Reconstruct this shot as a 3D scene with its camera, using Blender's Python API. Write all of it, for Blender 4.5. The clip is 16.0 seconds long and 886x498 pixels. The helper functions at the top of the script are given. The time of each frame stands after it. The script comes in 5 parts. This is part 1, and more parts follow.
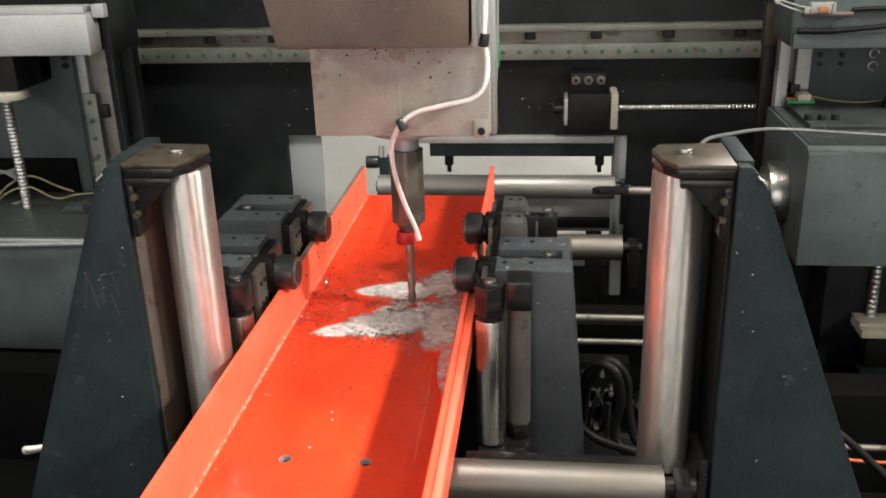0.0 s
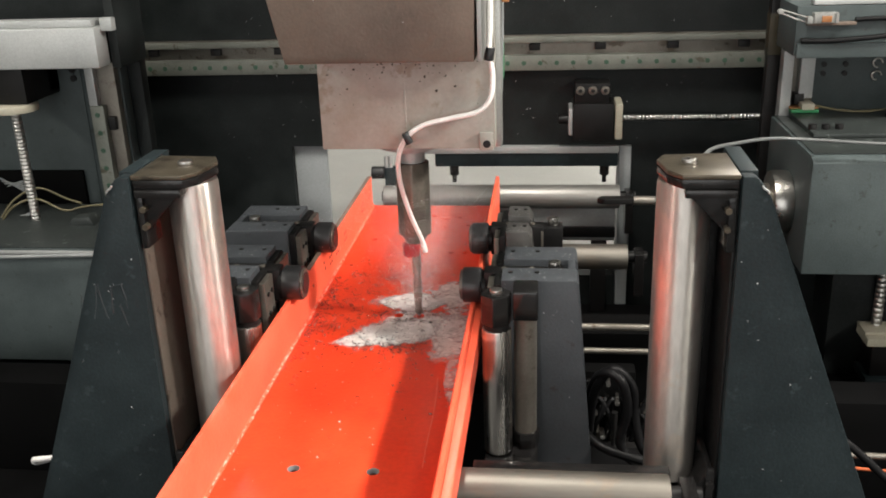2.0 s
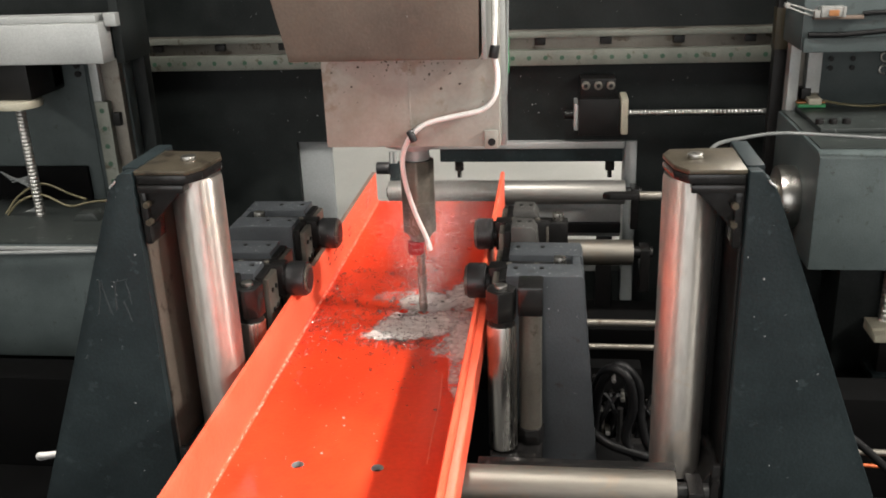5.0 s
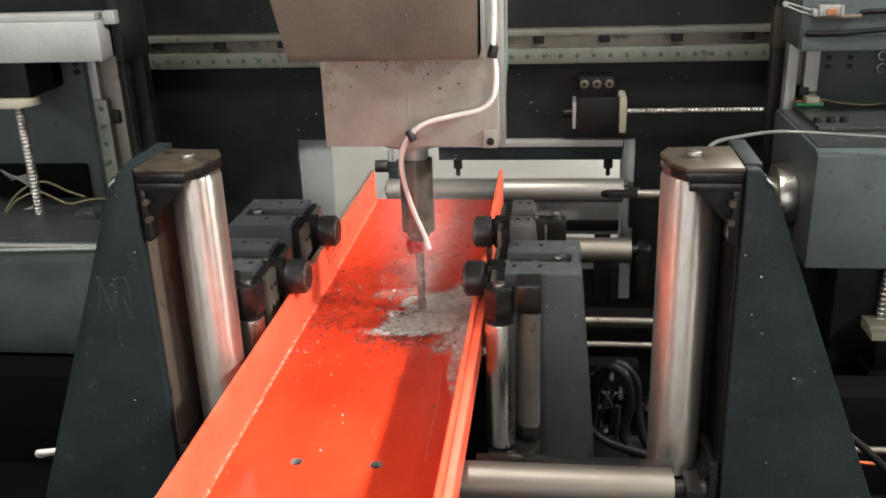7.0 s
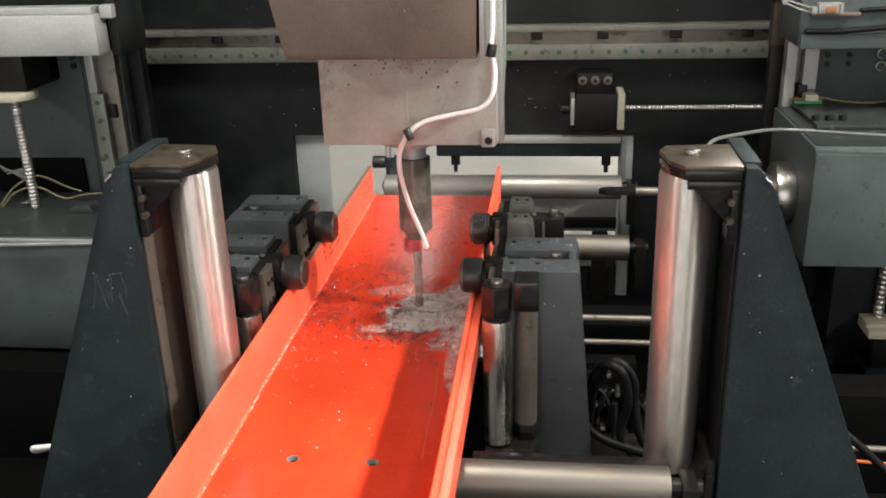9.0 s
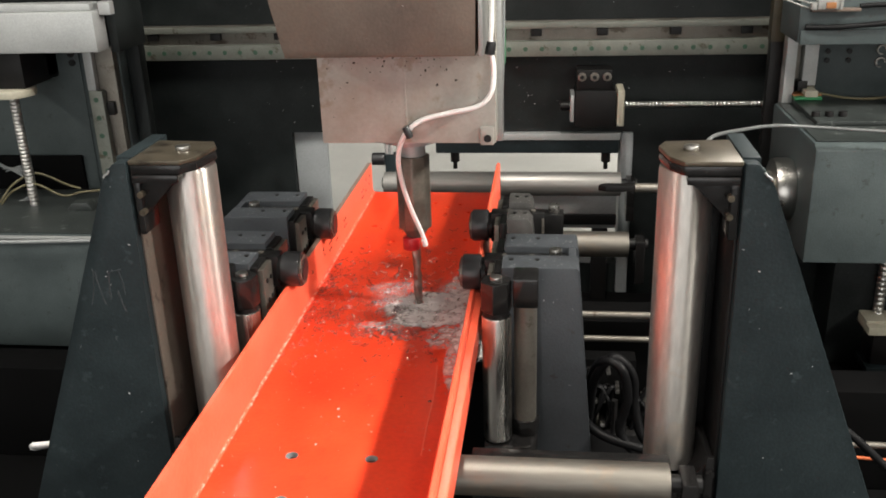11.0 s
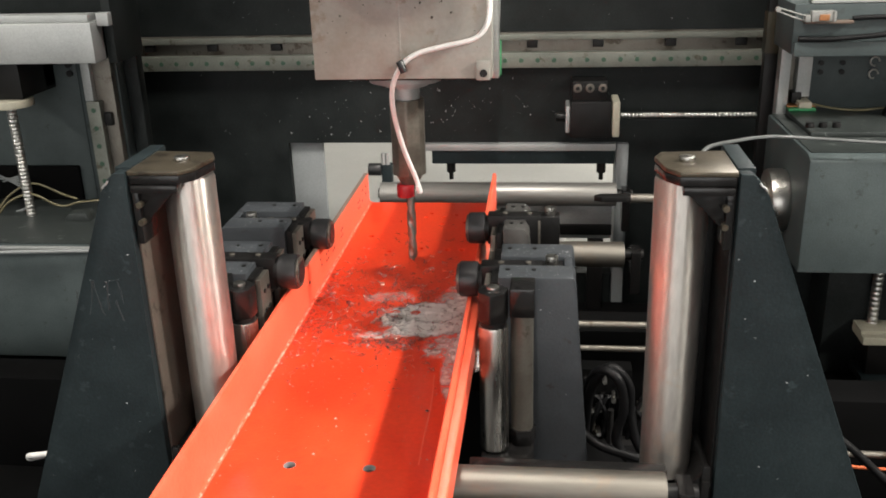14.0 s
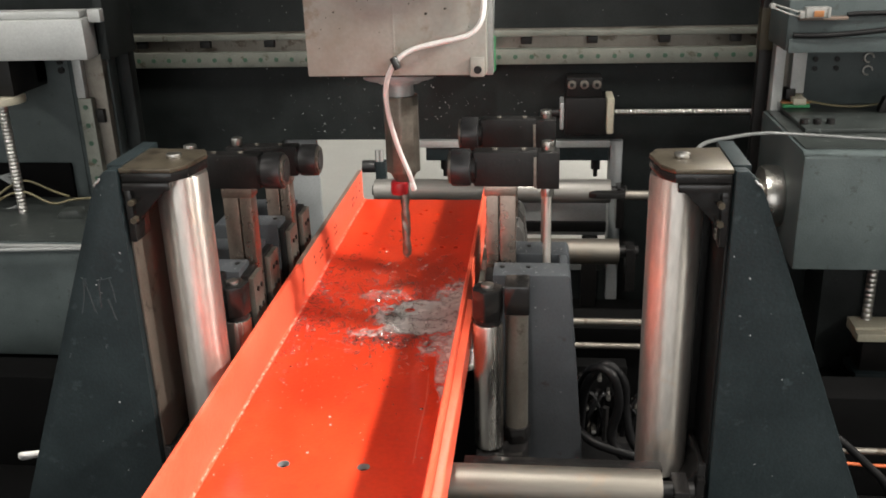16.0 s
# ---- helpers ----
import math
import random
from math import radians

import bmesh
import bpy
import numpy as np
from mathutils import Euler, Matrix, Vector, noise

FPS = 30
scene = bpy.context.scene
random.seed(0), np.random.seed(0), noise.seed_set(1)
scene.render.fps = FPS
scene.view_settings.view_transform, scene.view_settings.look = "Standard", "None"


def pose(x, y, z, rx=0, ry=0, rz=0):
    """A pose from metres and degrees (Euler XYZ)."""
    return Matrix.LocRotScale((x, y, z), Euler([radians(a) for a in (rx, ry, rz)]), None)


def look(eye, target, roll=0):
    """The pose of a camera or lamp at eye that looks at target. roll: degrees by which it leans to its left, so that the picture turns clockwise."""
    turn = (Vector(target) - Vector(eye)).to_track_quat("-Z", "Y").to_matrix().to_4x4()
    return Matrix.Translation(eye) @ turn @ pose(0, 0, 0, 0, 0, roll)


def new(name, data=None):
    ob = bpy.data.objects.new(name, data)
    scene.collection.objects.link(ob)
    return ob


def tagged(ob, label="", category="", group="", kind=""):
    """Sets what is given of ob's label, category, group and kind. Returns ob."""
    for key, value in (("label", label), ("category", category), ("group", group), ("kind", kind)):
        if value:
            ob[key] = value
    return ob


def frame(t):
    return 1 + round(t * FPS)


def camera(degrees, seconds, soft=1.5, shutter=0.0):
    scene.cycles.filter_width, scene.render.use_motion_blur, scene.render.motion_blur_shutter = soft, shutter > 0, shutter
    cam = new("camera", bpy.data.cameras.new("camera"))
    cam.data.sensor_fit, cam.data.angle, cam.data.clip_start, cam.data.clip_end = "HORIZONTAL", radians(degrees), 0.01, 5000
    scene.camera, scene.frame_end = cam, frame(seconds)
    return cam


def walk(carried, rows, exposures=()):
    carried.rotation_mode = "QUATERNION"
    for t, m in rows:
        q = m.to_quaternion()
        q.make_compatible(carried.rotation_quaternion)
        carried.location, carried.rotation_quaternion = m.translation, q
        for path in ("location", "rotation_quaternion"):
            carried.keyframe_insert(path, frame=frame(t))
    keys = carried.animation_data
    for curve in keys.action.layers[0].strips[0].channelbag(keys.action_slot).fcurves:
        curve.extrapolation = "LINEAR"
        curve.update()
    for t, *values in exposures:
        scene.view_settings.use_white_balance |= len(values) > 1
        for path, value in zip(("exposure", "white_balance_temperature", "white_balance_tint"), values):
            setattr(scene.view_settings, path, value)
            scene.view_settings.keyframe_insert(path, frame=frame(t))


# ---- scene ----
cam = camera(51.26, 16.0, soft=1.8)
walk(cam, [
    (0, pose(0.0000, 0.0000, 1.8500, 68.842, 1.622, 6.084)),
    (0.5, pose(-0.0019, 0.0004, 1.8522, 68.631, 1.818, 6.120)),
    (1, pose(0.0006, -0.0047, 1.8535, 68.900, 2.017, 6.212)),
    (1.5, pose(-0.0001, -0.0076, 1.8509, 69.275, 2.073, 6.326)),
    (2, pose(-0.0018, -0.0116, 1.8559, 69.445, 1.924, 6.288)),
    (2.5, pose(-0.0015, -0.0136, 1.8560, 69.520, 1.863, 6.346)),
    (3, pose(-0.0012, -0.0164, 1.8549, 69.644, 1.980, 6.553)),
    (3.5, pose(-0.0013, -0.0143, 1.8525, 69.793, 2.033, 6.619)),
    (4, pose(-0.0027, -0.0068, 1.8512, 69.620, 1.976, 6.597)),
    (6.5, pose(0.0017, -0.0030, 1.8522, 68.965, 2.188, 6.589)),
    (7, pose(-0.0010, -0.0095, 1.8529, 69.098, 1.982, 6.515)),
    (7.5, pose(-0.0005, -0.0071, 1.8556, 69.085, 1.874, 6.606)),
    (8, pose(-0.0054, -0.0035, 1.8507, 68.993, 1.641, 6.492)),
    (8.5, pose(-0.0049, -0.0020, 1.8542, 68.831, 1.599, 6.420)),
    (9, pose(-0.0026, -0.0024, 1.8542, 68.801, 1.680, 6.437)),
    (11.5, pose(-0.0013, 0.0006, 1.8494, 68.531, 1.767, 6.384)),
    (12, pose(-0.0037, 0.0002, 1.8510, 68.371, 1.769, 6.306)),
    (12.5, pose(-0.0035, -0.0033, 1.8522, 68.601, 1.882, 6.272)),
    (13, pose(-0.0057, -0.0043, 1.8536, 68.892, 1.810, 6.170)),
    (13.5, pose(-0.0015, -0.0107, 1.8558, 69.201, 1.779, 6.145)),
    (14, pose(-0.0046, -0.0093, 1.8530, 69.295, 1.635, 6.124)),
    (14.5, pose(-0.0095, -0.0085, 1.8505, 69.343, 1.667, 6.053)),
    (15, pose(-0.0081, -0.0079, 1.8484, 69.331, 1.692, 5.861)),
    (15.5, pose(-0.0066, -0.0052, 1.8495, 69.313, 1.720, 5.860)),
    (16, pose(-0.0061, -0.0009, 1.8514, 69.082, 1.591, 5.746)),
])

# ---- light: a factory hall with rows of ceiling lamps ----
world = bpy.data.worlds.new("hall_air")
scene.world = world
world.use_nodes = True
world.node_tree.nodes["Background"].inputs["Color"].default_value = (1.0, 0.97, 0.92, 1)
world.node_tree.nodes["Background"].inputs["Strength"].default_value = 0.042
scene.view_settings.exposure = -0.03


def area_light(name, eye, target, sx, sy, watts, col):
    data = bpy.data.lights.new(name, "AREA")
    data.shape, data.size, data.size_y, data.energy, data.color = "RECTANGLE", sx, sy, watts, col
    ob = new(name, data)
    ob.matrix_world = look(eye, target)
    return ob


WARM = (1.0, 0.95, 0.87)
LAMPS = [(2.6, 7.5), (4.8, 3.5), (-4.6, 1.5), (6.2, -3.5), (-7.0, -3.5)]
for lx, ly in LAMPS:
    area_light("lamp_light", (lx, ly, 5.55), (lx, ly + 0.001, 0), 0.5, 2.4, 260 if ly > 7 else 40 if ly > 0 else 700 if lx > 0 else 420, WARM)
# unseen narrow strip lamp, added over the machine to throw the overhead bar's shadow
STRIP = (-0.17, 1.0)
area_light("added_strip_light", (*STRIP, 5.5), (STRIP[0], STRIP[1] + 0.001, 0), 0.05, 1.2, 245, WARM)
# unseen floodlight, added at the side of the hall to light the left leg
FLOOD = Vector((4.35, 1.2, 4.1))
area_light("side_fill_light", FLOOD, (-0.35, 2.0, 0.85), 0.5, 0.5, 440, WARM)
# front fill from an unseen opening added behind the camera, brightens rollers and fronts
area_light("front_fill_light", (-0.5, -5.95, 2.3), (-0.5, 0, 2.3), 7.0, 4.2, 230, (1.0, 0.99, 0.97))


# ---- materials ----
def material(name, color, rough=0.5, metal=0.0, dark=None, scale=20.0, mix=0.5, bump=0.1, fine=160.0, stretch=(1, 1, 1),
             spots=None, spot_scale=6.0, spot_at=0.62, coat=0.0, rough_var=0.15, seed=0.0, spec=0.5, grain=0.08, turned=""):
    """Two scales of variation: broad wear between color and dark, fine grain in the relief, and optional sharp stains."""
    m = bpy.data.materials.new(name)
    m.use_nodes = True
    nt = m.node_tree
    b = nt.nodes["Principled BSDF"]
    tc = nt.nodes.new("ShaderNodeTexCoord")
    mp = nt.nodes.new("ShaderNodeMapping")
    mp.inputs["Scale"].default_value = stretch
    mp.inputs["Location"].default_value = (seed, seed * 1.7, seed * 0.6)
    nt.links.new(tc.outputs["Object"], mp.inputs["Vector"])
    n1 = nt.nodes.new("ShaderNodeTexNoise")
    n1.inputs["Scale"].default_value, n1.inputs["Detail"].default_value, n1.inputs["Roughness"].default_value = scale, 6, 0.65
    n2 = nt.nodes.new("ShaderNodeTexNoise")
    n2.inputs["Scale"].default_value, n2.inputs["Detail"].default_value = fine, 3
    for n in (n1, n2):
        nt.links.new(mp.outputs["Vector"], n.inputs["Vector"])
    ramp = nt.nodes.new("ShaderNodeValToRGB")
    ramp.color_ramp.elements[0].position, ramp.color_ramp.elements[1].position = 0.5 - mix / 2, 0.5 + mix / 2
    d = dark or tuple(c * 0.7 for c in color)
    ramp.color_ramp.elements[0].color, ramp.color_ramp.elements[1].color = (*d, 1), (*color, 1)
    nt.links.new(n1.outputs["Fac"], ramp.inputs["Fac"])
    out = ramp.outputs["Color"]
    if spots:
        n3 = nt.nodes.new("ShaderNodeTexNoise")
        n3.inputs["Scale"].default_value, n3.inputs["Detail"].default_value, n3.inputs["Roughness"].default_value = spot_scale, 8, 0.7
        nt.links.new(tc.outputs["Object"], n3.inputs["Vector"])
        r3 = nt.nodes.new("ShaderNodeValToRGB")
        r3.color_ramp.elements[0].position, r3.color_ramp.elements[1].position = spot_at, spot_at + 0.05
        nt.links.new(n3.outputs["Fac"], r3.inputs["Fac"])
        mx = nt.nodes.new("ShaderNodeMix")
        mx.data_type = "RGBA"
        nt.links.new(r3.outputs["Color"], mx.inputs["Factor"])
        nt.links.new(out, mx.inputs["A"])
        mx.inputs["B"].default_value = (*spots, 1)
        out = mx.outputs["Result"]
    gr, mg = nt.nodes.new("ShaderNodeMapRange"), nt.nodes.new("ShaderNodeMix")
    gr.inputs["From Min"].default_value, gr.inputs["From Max"].default_value = 0.3, 0.7
    gr.inputs["To Min"].default_value, gr.inputs["To Max"].default_value = 1 - grain, 1 + grain
    mg.data_type, mg.blend_type = "RGBA", "MULTIPLY"
    mg.inputs["Factor"].default_value = 1
    nt.links.new(n2.outputs["Fac"], gr.inputs["Value"])
    nt.links.new(out, mg.inputs["A"])
    nt.links.new(gr.outputs["Result"], mg.inputs["B"])
    nt.links.new(mg.outputs["Result"], b.inputs["Base Color"])
    if turned:
        tg = nt.nodes.new("ShaderNodeTangent")
        tg.direction_type, tg.axis = "RADIAL", turned
        nt.links.new(tg.outputs["Tangent"], b.inputs["Tangent"])
        b.inputs["Anisotropic"].default_value, b.inputs["Anisotropic Rotation"].default_value = 0.85, 0.25
    mr = nt.nodes.new("ShaderNodeMapRange")
    mr.inputs["To Min"].default_value, mr.inputs["To Max"].default_value = max(0.03, rough - rough_var), min(1, rough + rough_var)
    nt.links.new(n1.outputs["Fac"], mr.inputs["Value"])
    nt.links.new(mr.outputs["Result"], b.inputs["Roughness"])
    b.inputs["Metallic"].default_value = metal
    b.inputs["Coat Weight"].default_value = coat
    b.inputs["Specular IOR Level"].default_value = spec
    b.inputs["Coat Roughness"].default_value = 0.12
    if bump:
        bp = nt.nodes.new("ShaderNodeBump")
        bp.inputs["Strength"].default_value, bp.inputs["Distance"].default_value = bump, 0.002
        nt.links.new(n2.outputs["Fac"], bp.inputs["Height"])
        nt.links.new(bp.outputs["Normal"], b.inputs["Normal"])
    return m


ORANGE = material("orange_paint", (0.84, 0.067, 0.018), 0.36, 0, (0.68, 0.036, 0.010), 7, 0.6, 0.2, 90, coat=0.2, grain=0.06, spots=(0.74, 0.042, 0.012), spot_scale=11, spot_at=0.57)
# lit copy of the orange: the side light on the legs is put into the colour
ORANGE_LIT = material("orange_paint_lit", (0.88, 0.140, 0.075), 0.40, 0, (0.82, 0.090, 0.040), 14, 0.5, 0.2, 120, grain=0.05)
WELD = material("chipped_paint", (0.82, 0.42, 0.34), 0.6, 0, (0.85, 0.10, 0.04), 60, 0.15, 0.3, 200)
ENAMEL = material("slate_machine_enamel", (0.01445, 0.0221, 0.02465), 0.55, 0, (0.0068, 0.01105, 0.01275), 7, 0.4, 0.25, 180, spots=(0.021, 0.030, 0.033), spot_scale=30, spot_at=0.60, spec=0.22, grain=0.15)
UNITGREY = material("grey_green_unit_enamel", (0.06186, 0.07733, 0.07803), 0.5, 0, (0.03656, 0.0478, 0.04921), 6, 0.4, 0.25, 200, spots=(0.036, 0.044, 0.044), spot_scale=18, spot_at=0.60, spec=0.32, grain=0.1)
BLACKWALL = material("black_painted_steel", (0.01224, 0.01512, 0.01512), 0.55, 0, (0.0036, 0.00504, 0.00504), 8, 0.4, 0.3, 150, spots=(0.030, 0.033, 0.032), spot_scale=42, spot_at=0.66, spec=0.25, grain=0.25)
PALEGREY = material("pale_grey_plate", (0.24, 0.255, 0.26), 0.5, 0, (0.19, 0.20, 0.205), 6)
CAPSTEEL = material("oily_brown_steel_cap", (0.1232, 0.1037, 0.0748), 0.33, 0.5, (0.03825, 0.03145, 0.0221), 16, 0.6, 0.25, 160, spots=(0.03, 0.024, 0.018), spot_scale=18, spot_at=0.57)
BROWNPLATE = material("bare_brown_plate", (0.125, 0.105, 0.088), 0.5, 0.3, (0.070, 0.056, 0.045), 10, 0.7, 0.2, 140, spots=(0.04, 0.032, 0.025), spot_scale=14, spot_at=0.58)
OILYTOP = material("oil_soaked_plate", (0.0375, 0.0435, 0.042), 0.40, 0, (0.015, 0.018, 0.01725), 12, 0.6, 0.3, 120, spots=(0.11, 0.12, 0.115), spot_scale=30, spot_at=0.62, spec=0.35)
OILBLACK = material("oily_black_steel", (0.009, 0.00825, 0.00825), 0.45, 0.05, (0.0045, 0.0045, 0.0045), 25, 0.5, 0.3, 150, spots=(0.05, 0.048, 0.045), spot_scale=60, spot_at=0.65, spec=0.28)
WETBLACK = material("oil_wet_black_steel", (0.013, 0.012, 0.012), 0.20, 0.1, (0.006, 0.006, 0.006), 30, 0.5, 0.35, 45, spots=(0.07, 0.065, 0.06), spot_scale=55, spot_at=0.66, spec=0.42)
RUBBER = material("black_rubber", (0.018, 0.018, 0.019), 0.38, 0, (0.010, 0.010, 0.011), 30, 0.5, 0.2, 200)
STEEL = material("ground_steel", (0.52, 0.51, 0.49), 0.30, 1.0, (0.36, 0.34, 0.31), 12, 0.7, 0.08, 300)
CHROME = material("turned_roller_steel", (0.602, 0.5762, 0.5418), 0.34, 0.86, (0.43, 0.3913, 0.3526), 8, 0.45, 0.12, 110, stretch=(1, 1, 0.25), rough_var=0.09, seed=3.0, spots=(0.56, 0.50, 0.44), spot_scale=10, spot_at=0.55, grain=0.10, turned="Z")
POLISHED = material("polished_roller_steel", (0.62, 0.60, 0.57), 0.27, 1.0, (0.46, 0.43, 0.40), 8, 0.6, 0.06, 110, stretch=(1, 1, 0.12), rough_var=0.06, seed=6.0)
DULLSTEEL = material("dull_worn_steel", (0.23, 0.215, 0.19), 0.45, 0.75, (0.12, 0.105, 0.087), 9, 0.7, 0.2, 180, spots=(0.085, 0.070, 0.054), spot_scale=10, spot_at=0.55)
HEADSTEEL = material("bare_steel_casting", (0.345, 0.342, 0.315), 0.5, 0.15, (0.261, 0.2322, 0.1935), 6, 0.34, 0.2, 120, spots=(0.25, 0.215, 0.175), spot_scale=9, spot_at=0.58, seed=5, grain=0.05)
COVER = material("brown_tarnished_steel", (0.1445, 0.1088, 0.0867), 0.45, 0.3, (0.085, 0.06205, 0.04845), 5, 0.38, 0.2, 160, spots=(0.12, 0.086, 0.066), spot_scale=4, spot_at=0.54, seed=2, grain=0.05)
COVER_SIDE = material("galvanised_sheet", (0.42, 0.42, 0.40), 0.4, 0.8, (0.33, 0.33, 0.32), 8, 0.7, 0.1, 150)
ALU = material("pale_aluminium", (0.46, 0.47, 0.465), 0.45, 0.5, (0.33, 0.34, 0.335), 6, 0.7, 0.15, 220)
RAIL = material("greenish_rail_steel", (0.225, 0.2325, 0.2025), 0.5, 0.4, (0.1275, 0.135, 0.1162), 14, 0.7, 0.2, 180, spots=(0.09, 0.085, 0.06), spot_scale=18, spot_at=0.58)
GREEN = material("green_plastic", (0.03, 0.24, 0.09), 0.5, 0, (0.02, 0.16, 0.06), 30)
CAPGREEN = material("dark_green_plug", (0.035, 0.085, 0.05), 0.5, 0, (0.03, 0.08, 0.05), 40)
IVORY = material("ivory_bearing_housing", (0.432, 0.4104, 0.324), 0.5, 0, (0.324, 0.3024, 0.2376), 15)
SCREW = material("ball_screw_steel", (0.58, 0.57, 0.55), 0.38, 1.0, (0.42, 0.41, 0.39), 30)
WHITECABLE = material("white_cable_sheath", (0.82, 0.80, 0.78), 0.45, 0, (0.70, 0.68, 0.66), 30)
HOSEGREY = material("thin_grey_hose", (0.13, 0.135, 0.135), 0.4, 0, (0.09, 0.095, 0.095), 30)
GREYCABLE = material("grey_cable_sheath", (0.26, 0.27, 0.27), 0.45, 0, (0.18, 0.19, 0.19), 30)
YELLOWCABLE = material("yellowed_cable_sheath", (0.154, 0.133, 0.07), 0.5, 0, (0.098, 0.084, 0.0455), 30)
BLACKHOSE = material("black_hose_rubber", (0.005, 0.005, 0.0055), 0.5, 0, (0.0025, 0.0025, 0.003), 30, spec=0.2)
RED = material("red_plastic_ring", (0.42, 0.015, 0.02), 0.35, 0, (0.28, 0.008, 0.012), 40)
DRILL = material("drill_bit_steel", (0.30, 0.28, 0.25), 0.42, 1.0, (0.20, 0.18, 0.16), 50)
CONCRETE = material("pale_concrete", (0.50, 0.50, 0.47), 0.7, 0, (0.40, 0.40, 0.38), 3, 0.7, 0.2, 120, spots=(0.36, 0.36, 0.34), spot_scale=3, spot_at=0.64)
FLOORDARK = material("oily_floor", (0.045, 0.045, 0.043), 0.5, 0, (0.02, 0.02, 0.02), 3, 0.7, 0.3, 60)
HALLWALL = material("hall_wall_paint", (0.42, 0.43, 0.42), 0.8, 0, (0.36, 0.37, 0.36), 1.5)
CHIP = material("steel_swarf", (0.5616, 0.5544, 0.5472), 0.22, 1.0, (0.324, 0.3096, 0.3024), 200)
DARKCHIP = material("dark_steel_swarf", (0.12, 0.10, 0.10), 0.35, 0.8, (0.05, 0.04, 0.04), 200)
ORANGEWIRE = material("orange_wire", (0.45, 0.09, 0.02), 0.5)
TAPE = material("brown_tape", (0.02925, 0.0234, 0.0104), 0.5, 0, (0.01625, 0.013, 0.0065), 20)
SCRATCH = material("scratched_enamel", (0.022, 0.030, 0.033), 0.6, 0, (0.016, 0.023, 0.026), 60)
# near black: the shade under the beam and in recesses is put into the colour
SHADEBLACK = material("shade_black_steel", (0.0028, 0.0028, 0.003), 0.7, 0, (0.0016, 0.0016, 0.0016), 9, spec=0.05)
SCUFF = material("scuffed_dirty_edge", (0.24, 0.17, 0.14), 0.55, 0, (0.14, 0.09, 0.07), 30)
COPPER = material("copper_contacts", (0.34, 0.15, 0.06), 0.4, 0.5)


def emissive(name, col, strength):
    m = bpy.data.materials.new(name)
    m.use_nodes = True
    b = m.node_tree.nodes["Principled BSDF"]
    b.inputs["Base Color"].default_value = (*col, 1)
    b.inputs["Emission Color"].default_value = (*col, 1)
    b.inputs["Emission Strength"].default_value = strength
    return m


LAMPGLOW = emissive("lamp_diffuser", (1.0, 0.97, 0.93), 12)


def coolant_material():
    """Milky film: opaque where it lies thick, breaking up into streaks where it thins out."""
    m = material("milky_coolant", (0.86, 0.85, 0.82), 0.26, 0, (0.74, 0.72, 0.69), 30, 0.5, 0.25, 60, rough_var=0.1)
    nt = m.node_tree
    at, tc, n = (nt.nodes.new(k) for k in ("ShaderNodeAttribute", "ShaderNodeTexCoord", "ShaderNodeTexNoise"))
    at.attribute_name = "thickness"
    n.inputs["Scale"].default_value, n.inputs["Detail"].default_value, n.inputs["Distortion"].default_value = 38, 7, 1.2
    n.inputs["Roughness"].default_value = 0.68
    nt.links.new(tc.outputs["Object"], n.inputs["Vector"])
    mu, ad = nt.nodes.new("ShaderNodeMath"), nt.nodes.new("ShaderNodeMath")
    mu.operation, mu.inputs[1].default_value = "MULTIPLY_ADD", 1.5
    mu.inputs[2].default_value = -0.75
    nt.links.new(n.outputs["Fac"], mu.inputs[0])
    ad.operation = "ADD"
    nt.links.new(mu.outputs[0], ad.inputs[0])
    nt.links.new(at.outputs["Fac"], ad.inputs[1])
    r = nt.nodes.new("ShaderNodeMapRange")
    r.inputs["From Min"].default_value, r.inputs["From Max"].default_value = 0.22, 0.75
    r.inputs["To Min"].default_value, r.inputs["To Max"].default_value = 0.0, 0.86
    nt.links.new(ad.outputs[0], r.inputs["Value"])
    nt.links.new(r.outputs["Result"], nt.nodes["Principled BSDF"].inputs["Alpha"])
    return m


COOLANT = coolant_material()
SMEAR = material("dried_coolant_streak", (0.80, 0.17, 0.11), 0.5, 0, (0.78, 0.12, 0.07), 30)

# ---- mesh helpers ----
ORG = {}


def thing(name, x, y, z, label, category, group="", kind=""):
    """An Empty at the thing's base; its parts are given in world metres."""
    ob = new(name)
    ob.empty_display_size = 0.05
    ob.location = (x, y, z)
    ORG[ob] = Vector((x, y, z))
    return tagged(ob, label, category, group, kind)


def finish(bm, name, mat):
    me = bpy.data.meshes.new(name)
    bmesh.ops.recalc_face_normals(bm, faces=bm.faces)
    bm.to_mesh(me)
    bm.free()
    me.set_sharp_from_angle(angle=radians(42))
    me.materials.append(mat)
    return me


def part(name, bm, mat, parent, label="", origin=None):
    """One mesh object under a thing or a part. origin: a pivot of its own, in world metres."""
    base = ORG[parent]
    o = Vector(origin) if origin else base
    bmesh.ops.translate(bm, vec=-o, verts=bm.verts)
    ob = new(name, finish(bm, name, mat))
    ob.parent = parent
    ob.location = o - base
    ORG[ob] = o
    return tagged(ob, label)


def solid(name, bm, mat, label, category, group="", kind="", origin=(0, 0, 0)):
    o = Vector(origin)
    bmesh.ops.translate(bm, vec=-o, verts=bm.verts)
    ob = new(name, finish(bm, name, mat))
    ob.location = o
    ORG[ob] = o
    return tagged(ob, label, category, group, kind)


def bevel(bm, geom_edges, w, seg=2):
    """Rounded edges shade smoothly, flat faces stay flat."""
    made = bmesh.ops.bevel(bm, geom=geom_edges, offset=w, segments=seg, profile=0.6, affect="EDGES", clamp_overlap=True)
    for f in made["faces"]:
        f.smooth = True


